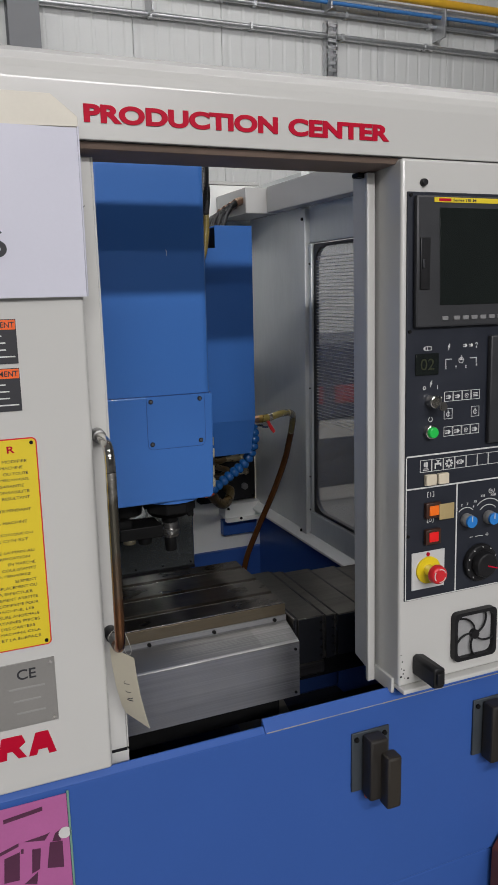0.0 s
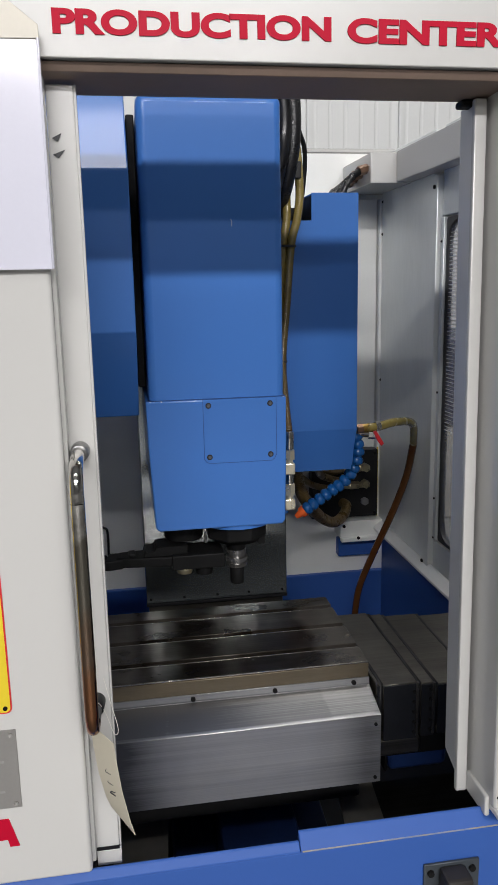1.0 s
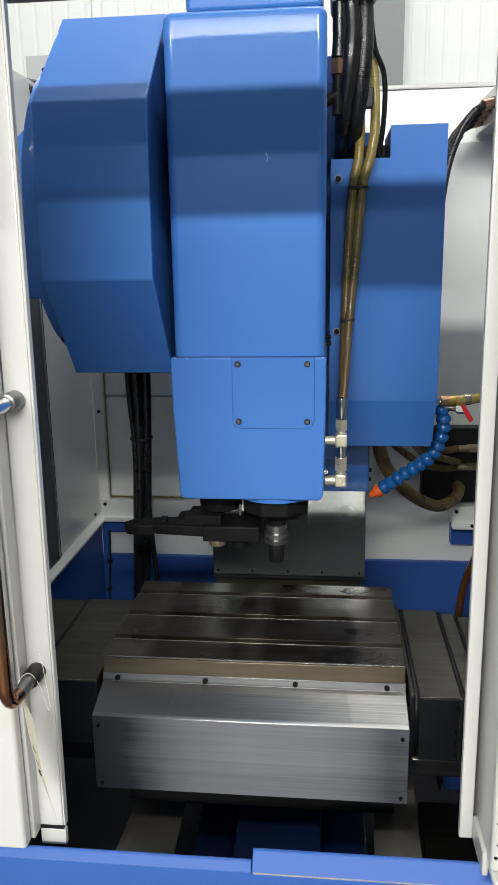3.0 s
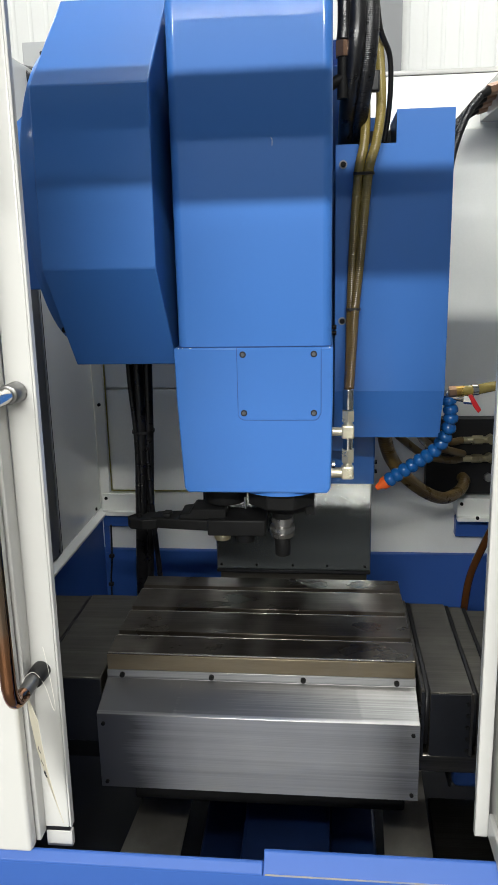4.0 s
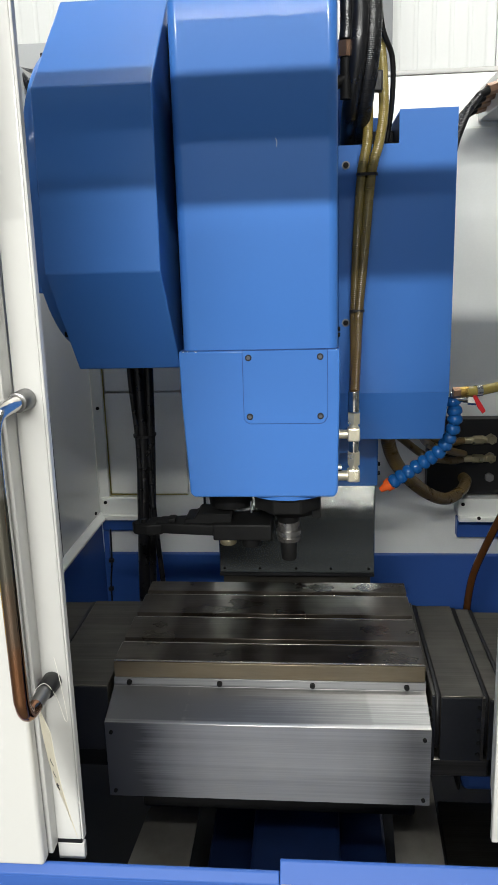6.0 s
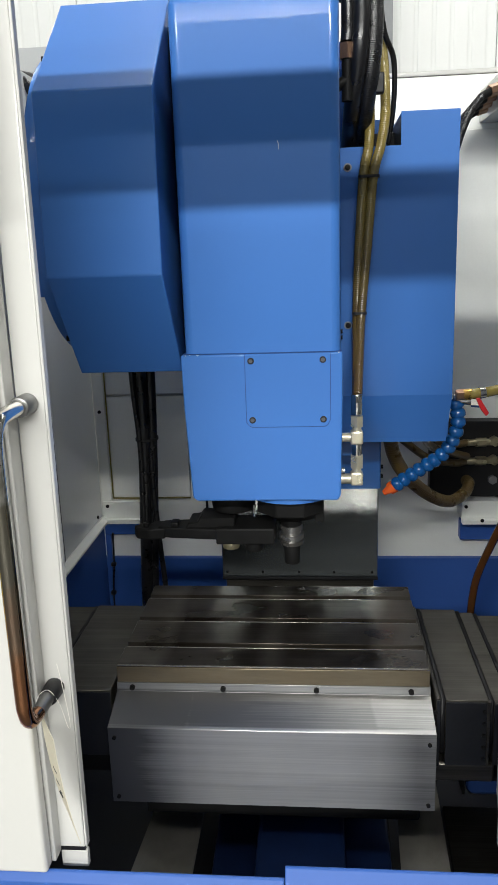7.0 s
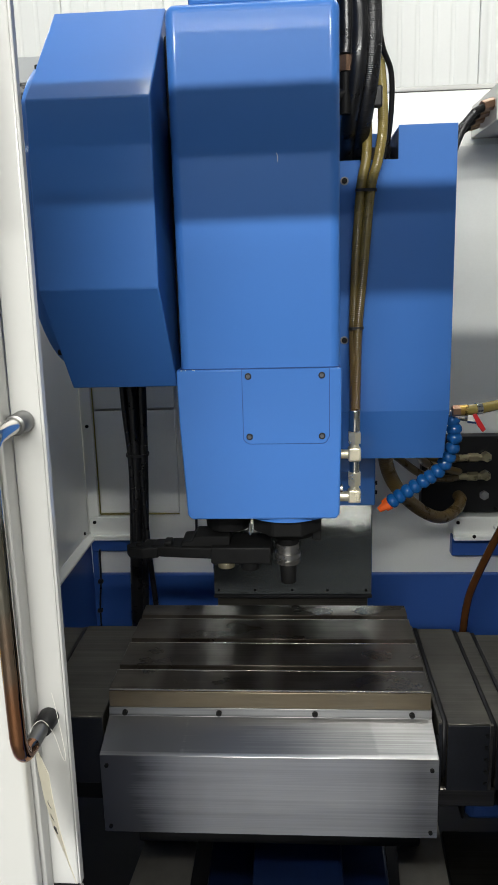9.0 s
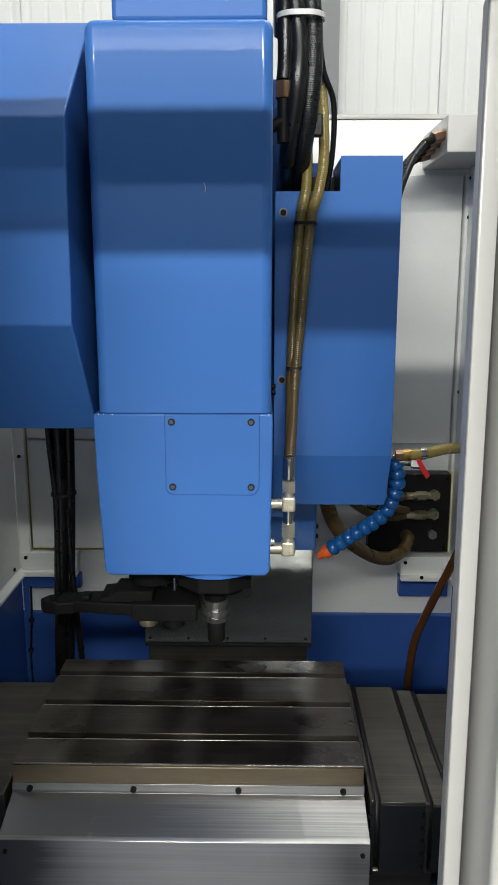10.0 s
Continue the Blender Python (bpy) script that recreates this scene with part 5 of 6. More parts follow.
# ---- column guard behind the spindle ----
guard = thing("column_guard", "grey steel telescopic guard on the column", "guard", (0.505, 2.17, 0.6))
part("guard_plate", boxed(0.325, 0.706, 2.140, 2.155, 0.772, 1.45, 0.003, 2), PLATE_GREY, guard)
part("guard_plate", boxed(0.331, 0.698, 2.158, 2.172, 0.50, 0.80, 0.003, 2), STEEL_DARK, guard)
part("wiper", boxed(0.325, 0.706, 2.136, 2.16, 0.764, 0.7715, 0.001, 1), BLACK, guard)
for x in (0.337, 0.425, 0.515, 0.60, 0.692):
    shared("screw", SCREW_SMALL, (x, 2.140, 0.784), guard)
part("column", boxed(0.345, 0.68, 2.175, 2.66, 0.31, 1.98, 0.01, 2), BLUE_BASE, guard)

# ---- blue counterweight box beside the head ----
side = thing("valve_cover", "blue sheet metal cover box beside the head", "cover", (0.72, 1.95, 1.175))
prof = [(0.613, 1.735), (0.727, 1.735), (0.727, 1.794), (0.835, 1.794), (0.835, 1.2580), (0.613, 1.2580)]
part("front_sheet", prismed(prof, "y", 1.931, 1.935, 0.0006, 1), BLUE, side)
bm = prismed([(0.613, 1.2592), (0.835, 1.2592), (0.829, 1.1555), (0.613, 1.1555)], "y", 1.9312, 1.935)
for v in bm.verts:
    v.co.y += 0.26 * (1.2592 - v.co.z)
part("lower_sheet", bm, BLUE, side, "lower length of the sheet, folded back")
part("side_sheet", prismed([(1.9355, 1.793), (2.10, 1.793), (2.10, 1.19), (1.958, 1.165), (1.9355, 1.258)], "x", 0.829, 0.833, 0.0008, 1), BLUE, side)
part("top_sheet", boxed(0.728, 0.8285, 1.9355, 2.10, 1.789, 1.793), BLUE, side)
part("inner_side", boxed(0.7275, 0.7310, 1.9355, 2.10, 1.737, 1.7885), BLACK, side)
part("inner_back", boxed(0.613, 0.727, 2.06, 2.07, 1.60, 1.775), BLACK, side)
part("inner_blue", boxed(0.613, 0.704, 2.075, 2.09, 1.60, 1.803), BLUE, side)
part("fill", boxed(0.617, 0.8285, 1.961, 2.10, 1.19, 1.66), BLACK, side)
for z in (1.699, 1.402):
    part("washer", rodded((0.6275, 1.931, z), (0.6275, 1.9285, z), 0.0078, n=18), KEY_GREY, side)
    shared("screw", SCREW, (0.6275, 1.929, z), side)

# ---- hoses beside the head ----
AX = [[(0.655, 1.965, 2.03), (0.674, 1.945, 1.975), (0.689, 1.925, 1.91), (0.696, 1.912, 1.80), (0.688, 1.906, 1.735), (0.674, 1.905, 1.68), (0.663, 1.908, 1.55), (0.652, 1.905, 1.427), (0.644, 1.84, 1.34), (0.6385, 1.785, 1.287)],
      [(0.664, 1.94, 1.86), (0.668, 1.925, 1.80), (0.666, 1.912, 1.735), (0.656, 1.906, 1.68), (0.648, 1.912, 1.55), (0.644, 1.912, 1.427), (0.642, 1.86, 1.36), (0.6385, 1.80, 1.29)]]
for line in AX:
    h = thing("coolant_hose", "amber ribbed coolant hose browned by oil, beside the head", "hose", line[-1], "amber hoses")
    part("hose", tubed(line, 0.0094, 12, 10, 0.00030, 0.0038), HOSE_BROWNING, h)
for z, x, y, wide in ((1.679, 0.6655, 1.9055, 0.0200), (1.427, 0.6485, 1.907, 0.0145)):
    solo("cable_tie", prismed(rounded_rect(x - wide, x + wide, y - 0.012, y + 0.012, 0.0095), "z", z - 0.0025, z + 0.0025), BLACK, "black cable tie round the amber hoses", "cable tie", "hose ties")
fitting = thing("hose_fitting", "stack of nickel brass hose fittings", "fitting", (0.632, 1.765, 1.12))
FX, FY = 0.6365, 1.772
part("ferrule", rodded((FX, FY, 1.2920), (FX, FY, 1.2539), 0.0104, 0.0104, 18, 0.001), CHROME, fitting)
part("hex_nut", rodded((FX, FY, 1.2517), (FX, FY, 1.2315), 0.0122, n=6), BRASS, fitting)
part("neck", rodded((FX, FY, 1.2326), (FX, FY, 1.2237), 0.0086, n=14), BRASS, fitting)
part("tee_body", boxed(FX - 0.0116, FX + 0.0113, FY - 0.0113, FY + 0.0113, 1.1990, 1.2242, 0.003, 2), BRASS, fitting)
part("tee_arm", rodded((FX - 0.0103, FY, 1.2114), (0.606, FY, 1.2114), 0.0086, n=14), BRASS, fitting)
part("collar", rodded((FX, FY, 1.1990), (FX, FY, 1.1778), 0.0092, n=16), CHROME, fitting)
part("hex_nut", rodded((FX, FY, 1.1778), (FX, FY, 1.1531), 0.0124, n=6), BRASS, fitting)
part("neck", rodded((FX, FY, 1.1542), (FX, FY, 1.1442), 0.0086, n=14), BRASS, fitting)
part("elbow", boxed(FX - 0.0116, FX + 0.0113, FY - 0.0113, FY + 0.0113, 1.1206, 1.1453, 0.003, 2), BRASS, fitting)
part("elbow_arm", rodded((FX - 0.0103, FY, 1.1318), (0.606, FY, 1.1318), 0.0098, n=14), BRASS, fitting)
part("side_nipple", rodded((0.606, FY - 0.06, 1.1643), (0.612, FY - 0.06, 1.1643), 0.0069, n=10), CHROME, fitting)

BUNDLE = [([(0.640, 2.10, 2.04), (0.634, 1.98, 2.085), (0.634, 1.875, 2.06), (0.648, 1.850, 1.96), (0.645, 1.838, 1.88), (0.634, 1.872, 1.80), (0.632, 1.962, 1.745), (0.634, 1.985, 1.68)], 0.015, "smooth black"),
          ([(0.668, 2.12, 2.03), (0.664, 2.0, 2.08), (0.664, 1.885, 2.055), (0.671, 1.862, 1.96), (0.668, 1.855, 1.88), (0.658, 1.885, 1.80), (0.652, 1.968, 1.745), (0.654, 1.99, 1.68)], 0.0165, "braided black"),
          ([(0.622, 2.10, 2.04), (0.620, 1.98, 2.08), (0.624, 1.87, 2.04), (0.626, 1.85, 1.93), (0.624, 1.845, 1.895)], 0.012, "black"),
          ([(0.684, 2.10, 2.04), (0.680, 2.0, 2.075), (0.678, 1.90, 2.04), (0.690, 1.90, 1.93), (0.712, 1.93, 1.88), (0.714, 1.96, 1.80), (0.700, 1.98, 1.70)], 0.005, "thin black")]
for line, r, look_ in BUNDLE:
    solo("black_hose", tubed(line, r, 16, 10, 0.00025 if "braid" in look_ else 0.0, 0.003), RUBBER, look_ + " hydraulic hose hanging down beside the head", "hose", "black hoses")
fitting = thing("hose_coupling", "copper coloured hose coupling on the black hose", "coupling", (0.624, 1.845, 1.83))
part("nut", rodded((0.624, 1.845, 1.893), (0.624, 1.845, 1.868), 0.0145, n=6), COPPER_FIT, fitting)
part("stem", rodded((0.624, 1.845, 1.868), (0.624, 1.845, 1.80), 0.010, n=14), BLACK_STEEL, fitting)
part("elbow", rodded((0.624, 1.845, 1.835), (0.600, 1.845, 1.822), 0.010, n=14), BLACK_STEEL, fitting)
solo("cable_tie", ring(bmesh.new(), rounded_rect(0.612, 0.690, 1.832, 1.892, 0.028), rounded_rect(0.6145, 0.6875, 1.8345, 1.8895, 0.026), "z", 1.988, 1.996), paint("white_nylon", (0.62, 0.62, 0.60), 0.45), "white cable tie round the black hoses", "cable tie", "hose ties")
solo("hose_clip", boxed(0.668, 0.690, 1.865, 1.885, 1.815, 1.85, 0.003, 2), BLACK, "black clip between the hoses", "clip")

# hydraulic hoses from the box on the right wall down behind the blue cover
for k in range(4):
    y = 2.44 + 0.05 * k
    h = thing("wall_hose", "black braided hose screwed into the wall box", "hose", (1.0, y, 1.93), "wall hoses")
    part("nut", rodded((1.018, y, 1.920 - 0.006 * k), (0.988, y - 0.012, 1.910 - 0.006 * k), 0.0140, n=6), COPPER_FIT, h)
    part("socket", rodded((0.992, y - 0.012, 1.910 - 0.006 * k), (0.965, y - 0.022, 1.895 - 0.006 * k), 0.0095, n=12), BLACK_STEEL, h)
    part("hose", tubed([(0.967, y - 0.022, 1.896 - 0.006 * k), (0.935, y - 0.05, 1.855), (0.897, y - 0.09, 1.76), (0.872, y - 0.14, 1.62)], 0.0092, 10, 8, 0.0005, 0.004), RUBBER, h)

# cables hanging left of the column
HANGING = (([(0.157, 1.42), (0.159, 1.25), (0.158, 1.10), (0.151, 0.95), (0.142, 0.75), (0.137, 0.50)], 0.0145, 2.10, "thick black"),
           ([(0.181, 1.42), (0.178, 1.25), (0.173, 1.10), (0.166, 0.95), (0.156, 0.75), (0.150, 0.50)], 0.0125, 2.115, "black"),
           ([(0.150, 1.42), (0.143, 1.34), (0.144, 1.25), (0.151, 1.14), (0.151, 1.05), (0.147, 0.90)], 0.0060, 2.086, "thin bowed black"),
           ([(0.172, 1.10), (0.174, 1.00), (0.180, 0.88), (0.189, 0.74), (0.193, 0.55)], 0.0065, 2.10, "thin black"))
for line, r, y0, look_ in HANGING:
    solo("black_cable", tubed([(x, y0, z) for x, z in line], r, 12, 10), RUBBER, look_ + " cable hanging behind the tool changer", "cable", "hanging cables")
solo("cable_tie", ring(bmesh.new(), rounded_rect(0.139, 0.191, 2.076, 2.132, 0.024), rounded_rect(0.1405, 0.1895, 2.0775, 2.1305, 0.023), "z", 1.132, 1.138), BLACK, "black tie round the hanging cables", "cable tie", "hose ties")
solo("wire_clip", tubed([(0.20, 2.66, 0.83), (0.215, 2.64, 0.82), (0.215, 2.64, 0.74)], 0.004, 8, 6), RUBBER, "thin wire clipped on the back wall", "wire")

# grey duct and black cables behind the magazine
duct = thing("rear_duct", "light grey duct box behind the tool magazine", "duct", (-0.04, 2.52, 2.0))
part("box", boxed(-0.182, 0.10, 2.45, 2.60, 2.015, 2.075, 0.003, 2), ROOF, duct)
part("foot", boxed(-0.170, 0.09, 2.47, 2.59, 1.976, 2.0145, 0.002, 1), BLACK, duct)
for k, r in enumerate((0.013, 0.009)):
    solo("duct_cable", tubed([(-0.30, 2.40 - 0.03 * k, 2.075 - 0.02 * k), (-0.23, 2.40 - 0.03 * k, 2.030 - 0.02 * k), (-0.185, 2.40 - 0.03 * k, 2.005 - 0.02 * k), (-0.12, 2.42 - 0.03 * k, 1.99 - 0.02 * k)], r, 12, 8), RUBBER, "black cable running behind the magazine", "cable", "duct cables")

# ---- coolant nozzle with tap ----
tap = thing("coolant_tap", "small ball tap with a red lever", "tap", (0.8730, 2.0, 1.22))
part("body", rodded((0.8500, 2.005, 1.236), (0.8930, 1.995, 1.232), 0.010, n=14, bev=0.001), CHROME, tap)
part("hex", rodded((0.8860, 1.997, 1.232), (0.9030, 1.993, 1.231), 0.013, n=6), CHROME, tap)
part("lever", prismed([(0.8910, 1.241), (0.8985, 1.243), (0.9190, 1.210), (0.9130, 1.203), (0.9020, 1.217)], "y", 1.975, 1.981, 0.0015, 2), RED, tap, "red tap lever")
part("stem", rodded((0.8980, 1.997, 1.240), (0.8980, 1.978, 1.236), 0.005, n=10), CHROME, tap)
nozzle = thing("coolant_nozzle", "jointed blue plastic coolant nozzle with an orange tip", "nozzle", (0.80, 2.02, 1.1))
line = curve_points([(0.854, 2.005, 1.236), (0.862, 2.005, 1.190), (0.853, 2.008, 1.148), (0.832, 2.016, 1.112), (0.792, 2.025, 1.080), (0.756, 2.032, 1.053), (0.732, 2.035, 1.035)], 12)
dist = [0.0]
for a, b in zip(line, line[1:]):
    dist.append(dist[-1] + (b - a).length)
count = 13
for k in range(count):
    s = dist[-1] * (k + 0.5) / count
    i = next(j for j in range(len(dist)) if dist[j] >= s)
    way = (line[min(i + 2, len(line) - 1)] - line[max(i - 2, 0)]).normalized()
    c, hl = line[i], dist[-1] / count * 0.5
    prof = ((-1.0, 0.0112), (-0.7, 0.0140), (-0.35, 0.0158), (0.05, 0.0164), (0.45, 0.0158), (0.62, 0.0150), (0.70, 0.0128), (1.05, 0.0110))
    bm = bmesh.new()
    for (a, ra), (b, rb) in zip(prof, prof[1:]):
        rod(bm, c + way * hl * a, c + way * hl * b, ra, rb, 18)
    inner = [f for f in bm.faces if len(f.verts) > 4]
    bmesh.ops.delete(bm, geom=inner[1:-1], context="FACES_ONLY")
    bmesh.ops.remove_doubles(bm, verts=bm.verts[:], dist=0.0001)
    part("segment", bm, LOC_BLUE, nozzle)
way = (line[-1] - line[-4]).normalized()
bm = rodded(line[-1], line[-1] + way * 0.012, 0.0150, 0.0135, 18)
rod(bm, line[-1] + way * 0.012, line[-1] + way * 0.028, 0.0100, 0.0060, 18)
part("tip", bm, ORANGE, nozzle, "orange nozzle tip")
feed = thing("feed_hose", "amber clear hose arching from the tap down the wall", "hose", (1.0, 2.4, 0.5))
FEED = [(0.866, 1.985, 1.248), (0.91, 1.99, 1.251), (0.97, 2.03, 1.252), (1.055, 2.14, 1.224), (1.103, 2.25, 1.146), (1.110, 2.32, 1.03), (1.085, 2.37, 0.90), (1.045, 2.42, 0.76), (1.012, 2.46, 0.63), (1.000, 2.47, 0.52), (0.998, 2.475, 0.42)]
part("hose", tubed(FEED[:5], 0.0108, 14, 10), AMBER, feed)
part("lower_hose", tubed(FEED[4:], 0.0109, 14, 10), FEED_BROWN, feed, "lower length stained dark red-brown")
part("elbow", rodded((0.852, 1.985, 1.247), (0.868, 1.985, 1.248), 0.0118, n=6), COPPER_FIT, feed)
part("barb", rodded((0.866, 1.985, 1.248), (0.884, 1.986, 1.2495), 0.0112, n=14), GOLD_BRASS, feed)
part("clamp", rodded((0.899, 1.988, 1.2505), (0.911, 1.990, 1.2512), 0.0125, n=16), CHROME, feed)

# hydraulic manifold on the back wall
block = thing("manifold", "black hydraulic manifold plate with brass fittings", "manifold", (1.02, 2.66, 0.81))
part("plate", boxed(0.90, 1.131, 2.640, 2.688, 0.813, 1.046, 0.003, 2), BLACK, block)
part("trim", boxed(1.1315, 1.135, 2.652, 2.69, 0.808, 1.05), YELLOW, block)
for z in (0.985, 0.928):
    part("hose", tubed([(1.00, 2.625, z), (0.96, 2.60, z + 0.002), (0.88, 2.56, z + 0.03), (0.80, 2.50, z + 0.10)], 0.011, 12, 8), AMBER_DARK, block)
    part("sleeve", rodded((1.03, 2.628, z), (0.995, 2.624, z), 0.0105, n=14), OLD_BRASS, block)
    part("nut", rodded((1.03, 2.628, z), (1.06, 2.63, z), 0.0138, n=6), OLD_BRASS, block)
    part("elbow", rodded((1.06, 2.63, z), (1.085, 2.63, z), 0.0105, n=12), OLD_BRASS, block)
    part("port", rodded((1.083, 2.615, z + 0.003), (1.083, 2.642, z + 0.003), 0.0145, n=6), OLD_BRASS, block)
part("plug", rodded((1.083, 2.640, 0.868), (1.083, 2.626, 0.868), 0.0135, n=6), KEY_GREY, block)
for x, z in ((0.912, 0.825), (1.118, 0.825), (1.118, 1.034)):
    shared("screw", SCREW, (x, 2.640, z), block)
part("loop_hose", tubed([(1.006, 2.630, 0.868), (1.006, 2.59, 0.868), (0.985, 2.55, 0.852), (0.93, 2.46, 0.858), (0.865, 2.36, 0.905), (0.79, 2.24, 0.99), (0.745, 2.16, 1.07), (0.728, 2.12, 1.15), (0.725, 2.10, 1.25)], 0.0165, 14, 10, 0.0006, 0.007), AMBER_DARK, block, "thick brown ribbed hose")
part("hose", tubed([(0.80, 2.18, 1.22), (0.82, 2.26, 1.12), (0.86, 2.38, 1.04), (0.93, 2.52, 0.985), (1.0, 2.60, 0.95)], 0.011, 12, 8), AMBER_DARK, block)

# ---- table ----
TX0, TX1, TY0, TY1, TZ = 0.2115, 0.7480, 1.5620, 1.8900, 0.860
table = thing("worktable", "oily steel worktable with three T-slots", "worktable", (0.480, 1.728, 0.80))
outline = [(TY0, 0.829), (TY0, TZ)]
for c in (TY0 + 0.073, TY0 + 0.173, TY0 + 0.273):
    outline += [(c - 0.008, TZ), (c - 0.008, TZ - 0.013), (c - 0.014, TZ - 0.013), (c - 0.014, TZ - 0.024), (c + 0.014, TZ - 0.024), (c + 0.014, TZ - 0.013), (c + 0.008, TZ - 0.013), (c + 0.008, TZ)]
outline += [(TY1, TZ), (TY1, 0.829)]
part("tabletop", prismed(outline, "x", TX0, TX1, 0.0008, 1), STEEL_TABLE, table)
# Thin bright strips added along the slot lips and the front edge.
POLISHED = paint("bright_edge_steel", (0.50, 0.47, 0.42), 0.22, metal=0.9, vary=0.2, scale=30, bump=0.02)
for c in (TY0 + 0.073, TY0 + 0.173, TY0 + 0.273):
    part("slot_edge", boxed(TX0 + 0.002, TX1 - 0.002, c - 0.0102, c - 0.0078, TZ - 0.002, TZ + 0.0004, 0.0004, 1), POLISHED, table, "bright strip along a slot lip")
part("front_lip", boxed(TX0 + 0.001, TX1 - 0.001, TY0 - 0.0012, TY0 + 0.0022, TZ - 0.002, TZ + 0.0005, 0.0008, 2), POLISHED, table, "bright strip along the front edge")
part("front_bar", boxed(TX0 + 0.0005, TX1 - 0.0005, TY0 - 0.0035, TY0 - 0.0005, 0.829, 0.8575, 0.0008, 1), STEEL_EDGE, table, "brown oily front edge")
part("underside", boxed(TX0 + 0.01, TX1 - 0.01, TY0 + 0.012, TY1 - 0.01, 0.70, 0.828), BLACK_STEEL, table)
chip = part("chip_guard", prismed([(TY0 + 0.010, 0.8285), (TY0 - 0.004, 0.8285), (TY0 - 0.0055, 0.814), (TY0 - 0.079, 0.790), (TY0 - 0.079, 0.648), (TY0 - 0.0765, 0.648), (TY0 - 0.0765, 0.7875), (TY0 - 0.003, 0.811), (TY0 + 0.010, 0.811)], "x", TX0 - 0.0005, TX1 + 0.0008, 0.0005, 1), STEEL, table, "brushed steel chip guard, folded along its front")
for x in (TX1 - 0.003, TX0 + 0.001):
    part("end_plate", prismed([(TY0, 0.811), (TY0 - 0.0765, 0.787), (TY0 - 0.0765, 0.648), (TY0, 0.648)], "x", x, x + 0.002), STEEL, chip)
for x in (TX0 + 0.027, TX0 + 0.186, TX0 + 0.346, TX0 + 0.505):
    shared("bolt", BOLT_BIG, (x, TY0 - 0.0048, 0.821), chip)
for x, z in ((TX0 + 0.010, 0.772), (TX1 - 0.010, 0.772), (TX1 - 0.010, 0.659), (TX0 + 0.010, 0.659)):
    shared("screw", SCREW_SMALL, (x, TY0 - 0.079, z), chip)


def way_cover(name_group, xs, step, flip):
    """Telescopic guard: overlapping folded steel plates, each a little lower than the last."""
    guard_ = thing("way_cover", "dark oily telescopic steel way cover beside the table", "way cover", ((xs[0] + xs[-1]) / 2, 1.7, 0.7), "way covers")
    for k, (a, b) in enumerate(zip(xs, xs[1:])):
        z = 0.826 - step * (k if step > 0 else k - 2)
        part("wiper", boxed((a if flip else b) - 0.004, (a if flip else b) + 0.004, 1.536, 1.862, 0.72, z - abs(step) * 0.5), BLACK, guard_)
        bm = prismed([(1.530 + 0.003 * k, 0.70), (1.530 + 0.003 * k, z), (1.868 - 0.003 * k, z), (1.868 - 0.003 * k, 0.70)], "x", a + 0.0045, b - 0.0045, 0.0012, 1)
        seg = part("segment", bm, STEEL_DARK, guard_)
        part("front_plate", boxed(a + 0.0050, b - 0.0050, 1.5268 + 0.003 * k, 1.5296 + 0.003 * k, 0.701, z - 0.0025, 0.0004, 1), FRONT_DARK, seg, "near-black front plate of the cover")
        edge = (b - 0.004) if not flip else (a + 0.006)
        if flip or k:
            part("edge_strip", boxed(edge - 0.004, edge + 0.001, 1.5245 + 0.003 * k, 1.532 + 0.003 * k, 0.705, z + 0.0005, 0.0005, 1), STEEL_DARK, seg)
        for j in range(5):
            shared("screw", SCREW_SMALL, ((b - 0.012) if not flip else (a + 0.012), 1.5266 + 0.003 * k, 0.715 + j * 0.022), seg)
    return guard_


way_cover("right", [0.750, 0.7655, 0.8445, 0.8800, 0.9650, 1.0500, 1.138], 0.005, False)
way_cover("left", [-0.10, 0.0, 0.0885, 0.2095], -0.005, True)

# ---- small things on the front ----
def clamp_block(x):
    c = thing("door_clamp", "black bumper block bolted on the blue base", "bumper", (x, 1.15, 0.6), "bumper blocks")
    part("plate", boxed(x, x + 0.088, 1.160, 1.1645, 0.606, 0.738, 0.001, 1), paint("dull_grey_plate", (0.055, 0.065, 0.075), 0.5, metal=0.3, vary=0.15), c, "dull grey back plate")
    part("block", boxed(x + 0.022, x + 0.064, 1.124, 1.160, 0.600, 0.735, 0.006, 2), paint("brown_black_rubber", (0.018, 0.015, 0.012), 0.6, vary=0.2), c)
    part("jaw", boxed(x + 0.046, x + 0.080, 1.098, 1.130, 0.592, 0.706, 0.006, 2), paint("brown_black_jaw", (0.026, 0.021, 0.015), 0.55, vary=0.2), c)
    for dx in (0.010, 0.076):
        shared("screw", SCREW, (x + dx, 1.160, 0.724), c)
    return c


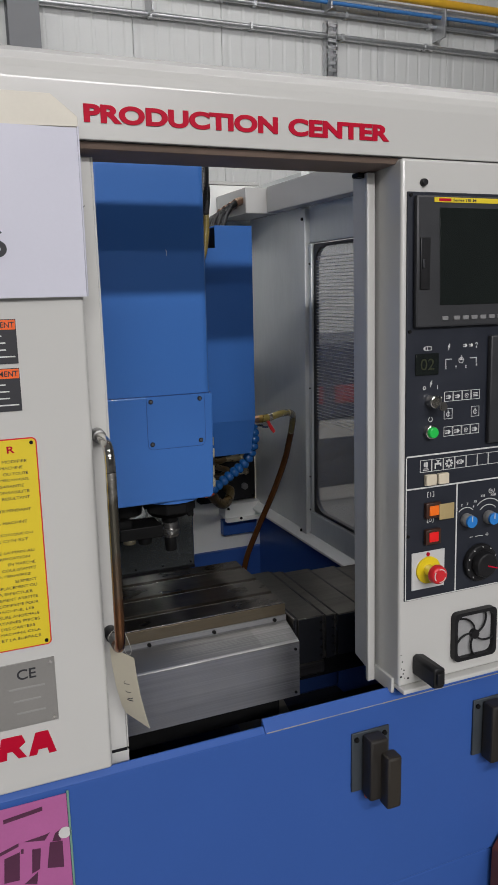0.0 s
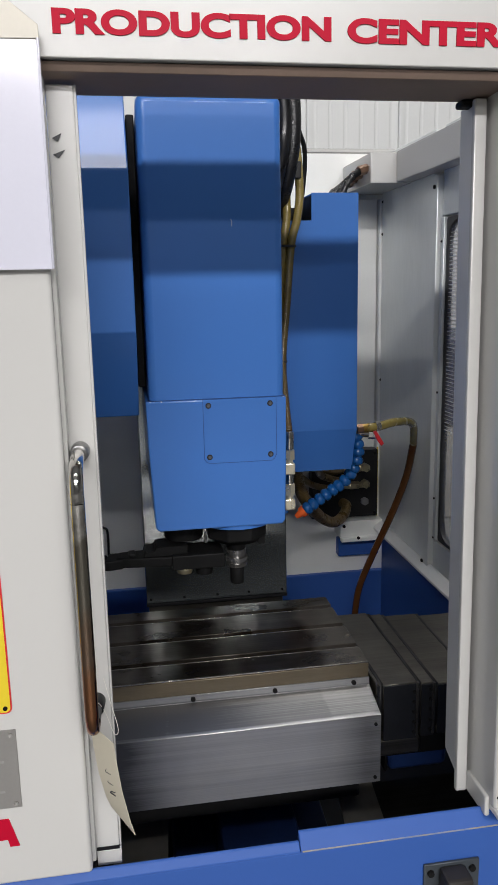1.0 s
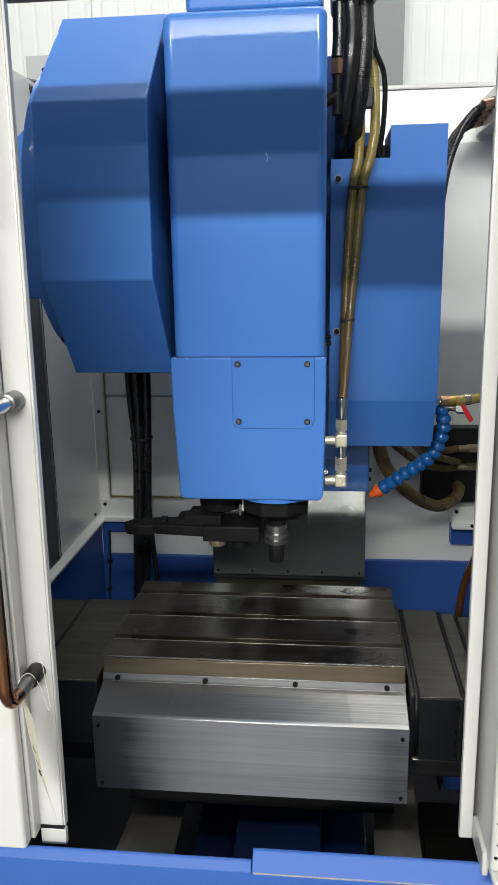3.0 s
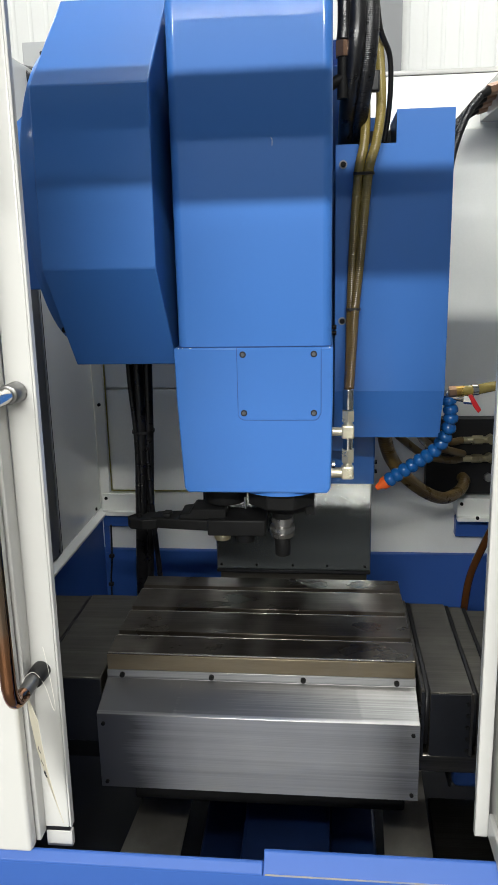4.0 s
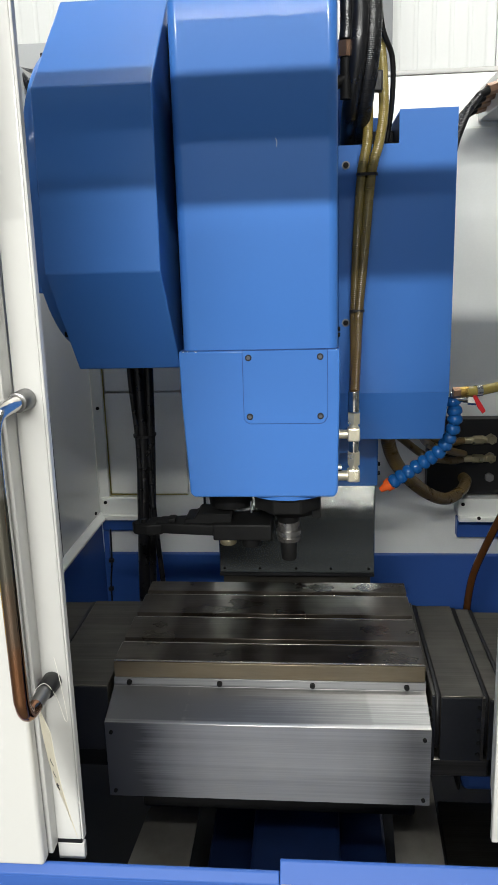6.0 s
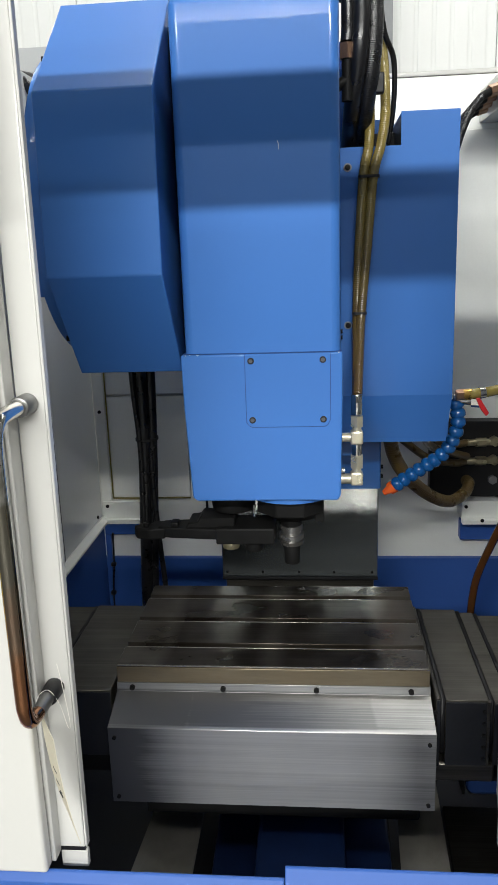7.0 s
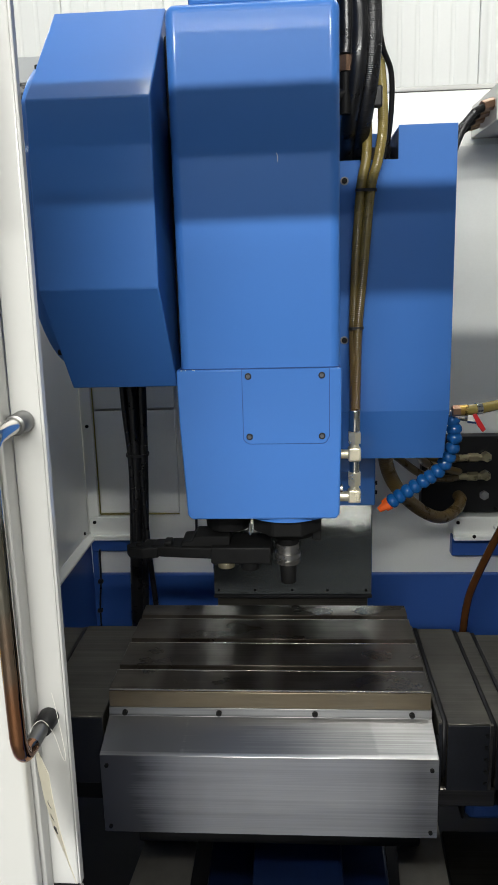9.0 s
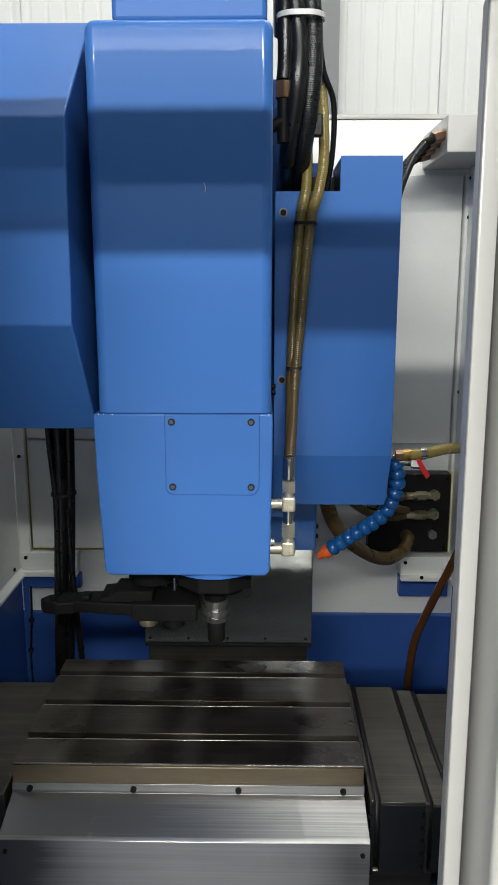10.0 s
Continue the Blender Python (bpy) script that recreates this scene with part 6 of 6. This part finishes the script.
clamp_block(0.706)
clamp_block(1.010)
solo("rust_scrap", boxed(0.735, 0.752, 1.150, 1.162, 0.588, 0.600, 0.003, 1), ORANGE, "orange scrap under the bumper block", "scrap")
leaf = thing("leaflet_sleeve", "pink leaflet in a clear sleeve stuck on the blue base", "leaflet", (0.0, 1.16, 0.5))
part("leaflet", boxed(-0.12, 0.138, 1.1610, 1.1630, 0.46, 0.776, 0.0005, 1), PINK, leaf)
part("sleeve_edge", boxed(0.1385, 0.1425, 1.1600, 1.1640, 0.455, 0.780, 0.0008, 1), paint("green_clear_edge", (0.16, 0.30, 0.24), 0.2, vary=0.1), leaf)
for pts in (((0.032, 0.7496), (0.032, 0.757), (0.0969, 0.7634), (0.0964, 0.7556)), ((0.00, 0.685), (0.00, 0.691), (0.0531, 0.7058), (0.0526, 0.6997)),
            ((0.0282, 0.6831), (0.0539, 0.6883), (0.0498, 0.6349), (0.0245, 0.6366)), ((0.0744, 0.6865), (0.0887, 0.6846), (0.0846, 0.645), (0.071, 0.6404)),
            ((0.0623, 0.7053), (0.0986, 0.7080), (0.1058, 0.7104), (0.0962, 0.6975)), ((0.1044, 0.6905), (0.126, 0.687), (0.1252, 0.6353), (0.0972, 0.6424)),
            ((0.1144, 0.7057), (0.1244, 0.7106), (0.1229, 0.6885), (0.1086, 0.6915)), ((0.0578, 0.6245), (0.0812, 0.6404), (0.0778, 0.6173)),
            ((0.0561, 0.6927), (0.0605, 0.6927), (0.0598, 0.6841), (0.0555, 0.6848)), ((-0.07, 0.63), (-0.07, 0.675), (0.015, 0.68), (0.012, 0.632))):
    part("print_patch", prismed(pts, "y", 1.1602, 1.1612), PLUM, leaf)
part("white_dot", rodded((0.131, 1.1606, 0.702), (0.131, 1.1600, 0.702), 0.011, n=20), PRINT, leaf)
crate = thing("steel_bin", "red-brown painted steel bin standing by the base", "bin", (1.3, 1.05, 0))
part("front", prismed([(1.076, 0.0), (1.076, 0.352), (1.096, 0.385), (1.50, 0.385), (1.50, 0.0)], "y", 0.98, 1.16, 0.005, 2), BROWN_BIN, crate)


# thin sensor wire clipped low on the blue back wall
wire = thing("sensor_wire", "thin black wire clipped to the blue back wall", "wire", (-0.107, 2.66, 0.48))
part("lead", tubed([(-0.100, 2.664, 0.69), (-0.104, 2.664, 0.58), (-0.113, 2.664, 0.48), (-0.112, 2.664, 0.32)], 0.003, 8, 8), RUBBER, wire)
for x, z in ((-0.105, 0.58), (-0.113, 0.48)):
    part("clip", boxed(x - 0.008, x + 0.008, 2.6575, 2.6716, z - 0.006, z + 0.006, 0.002, 1), BLACK, wire, "black plastic clip")
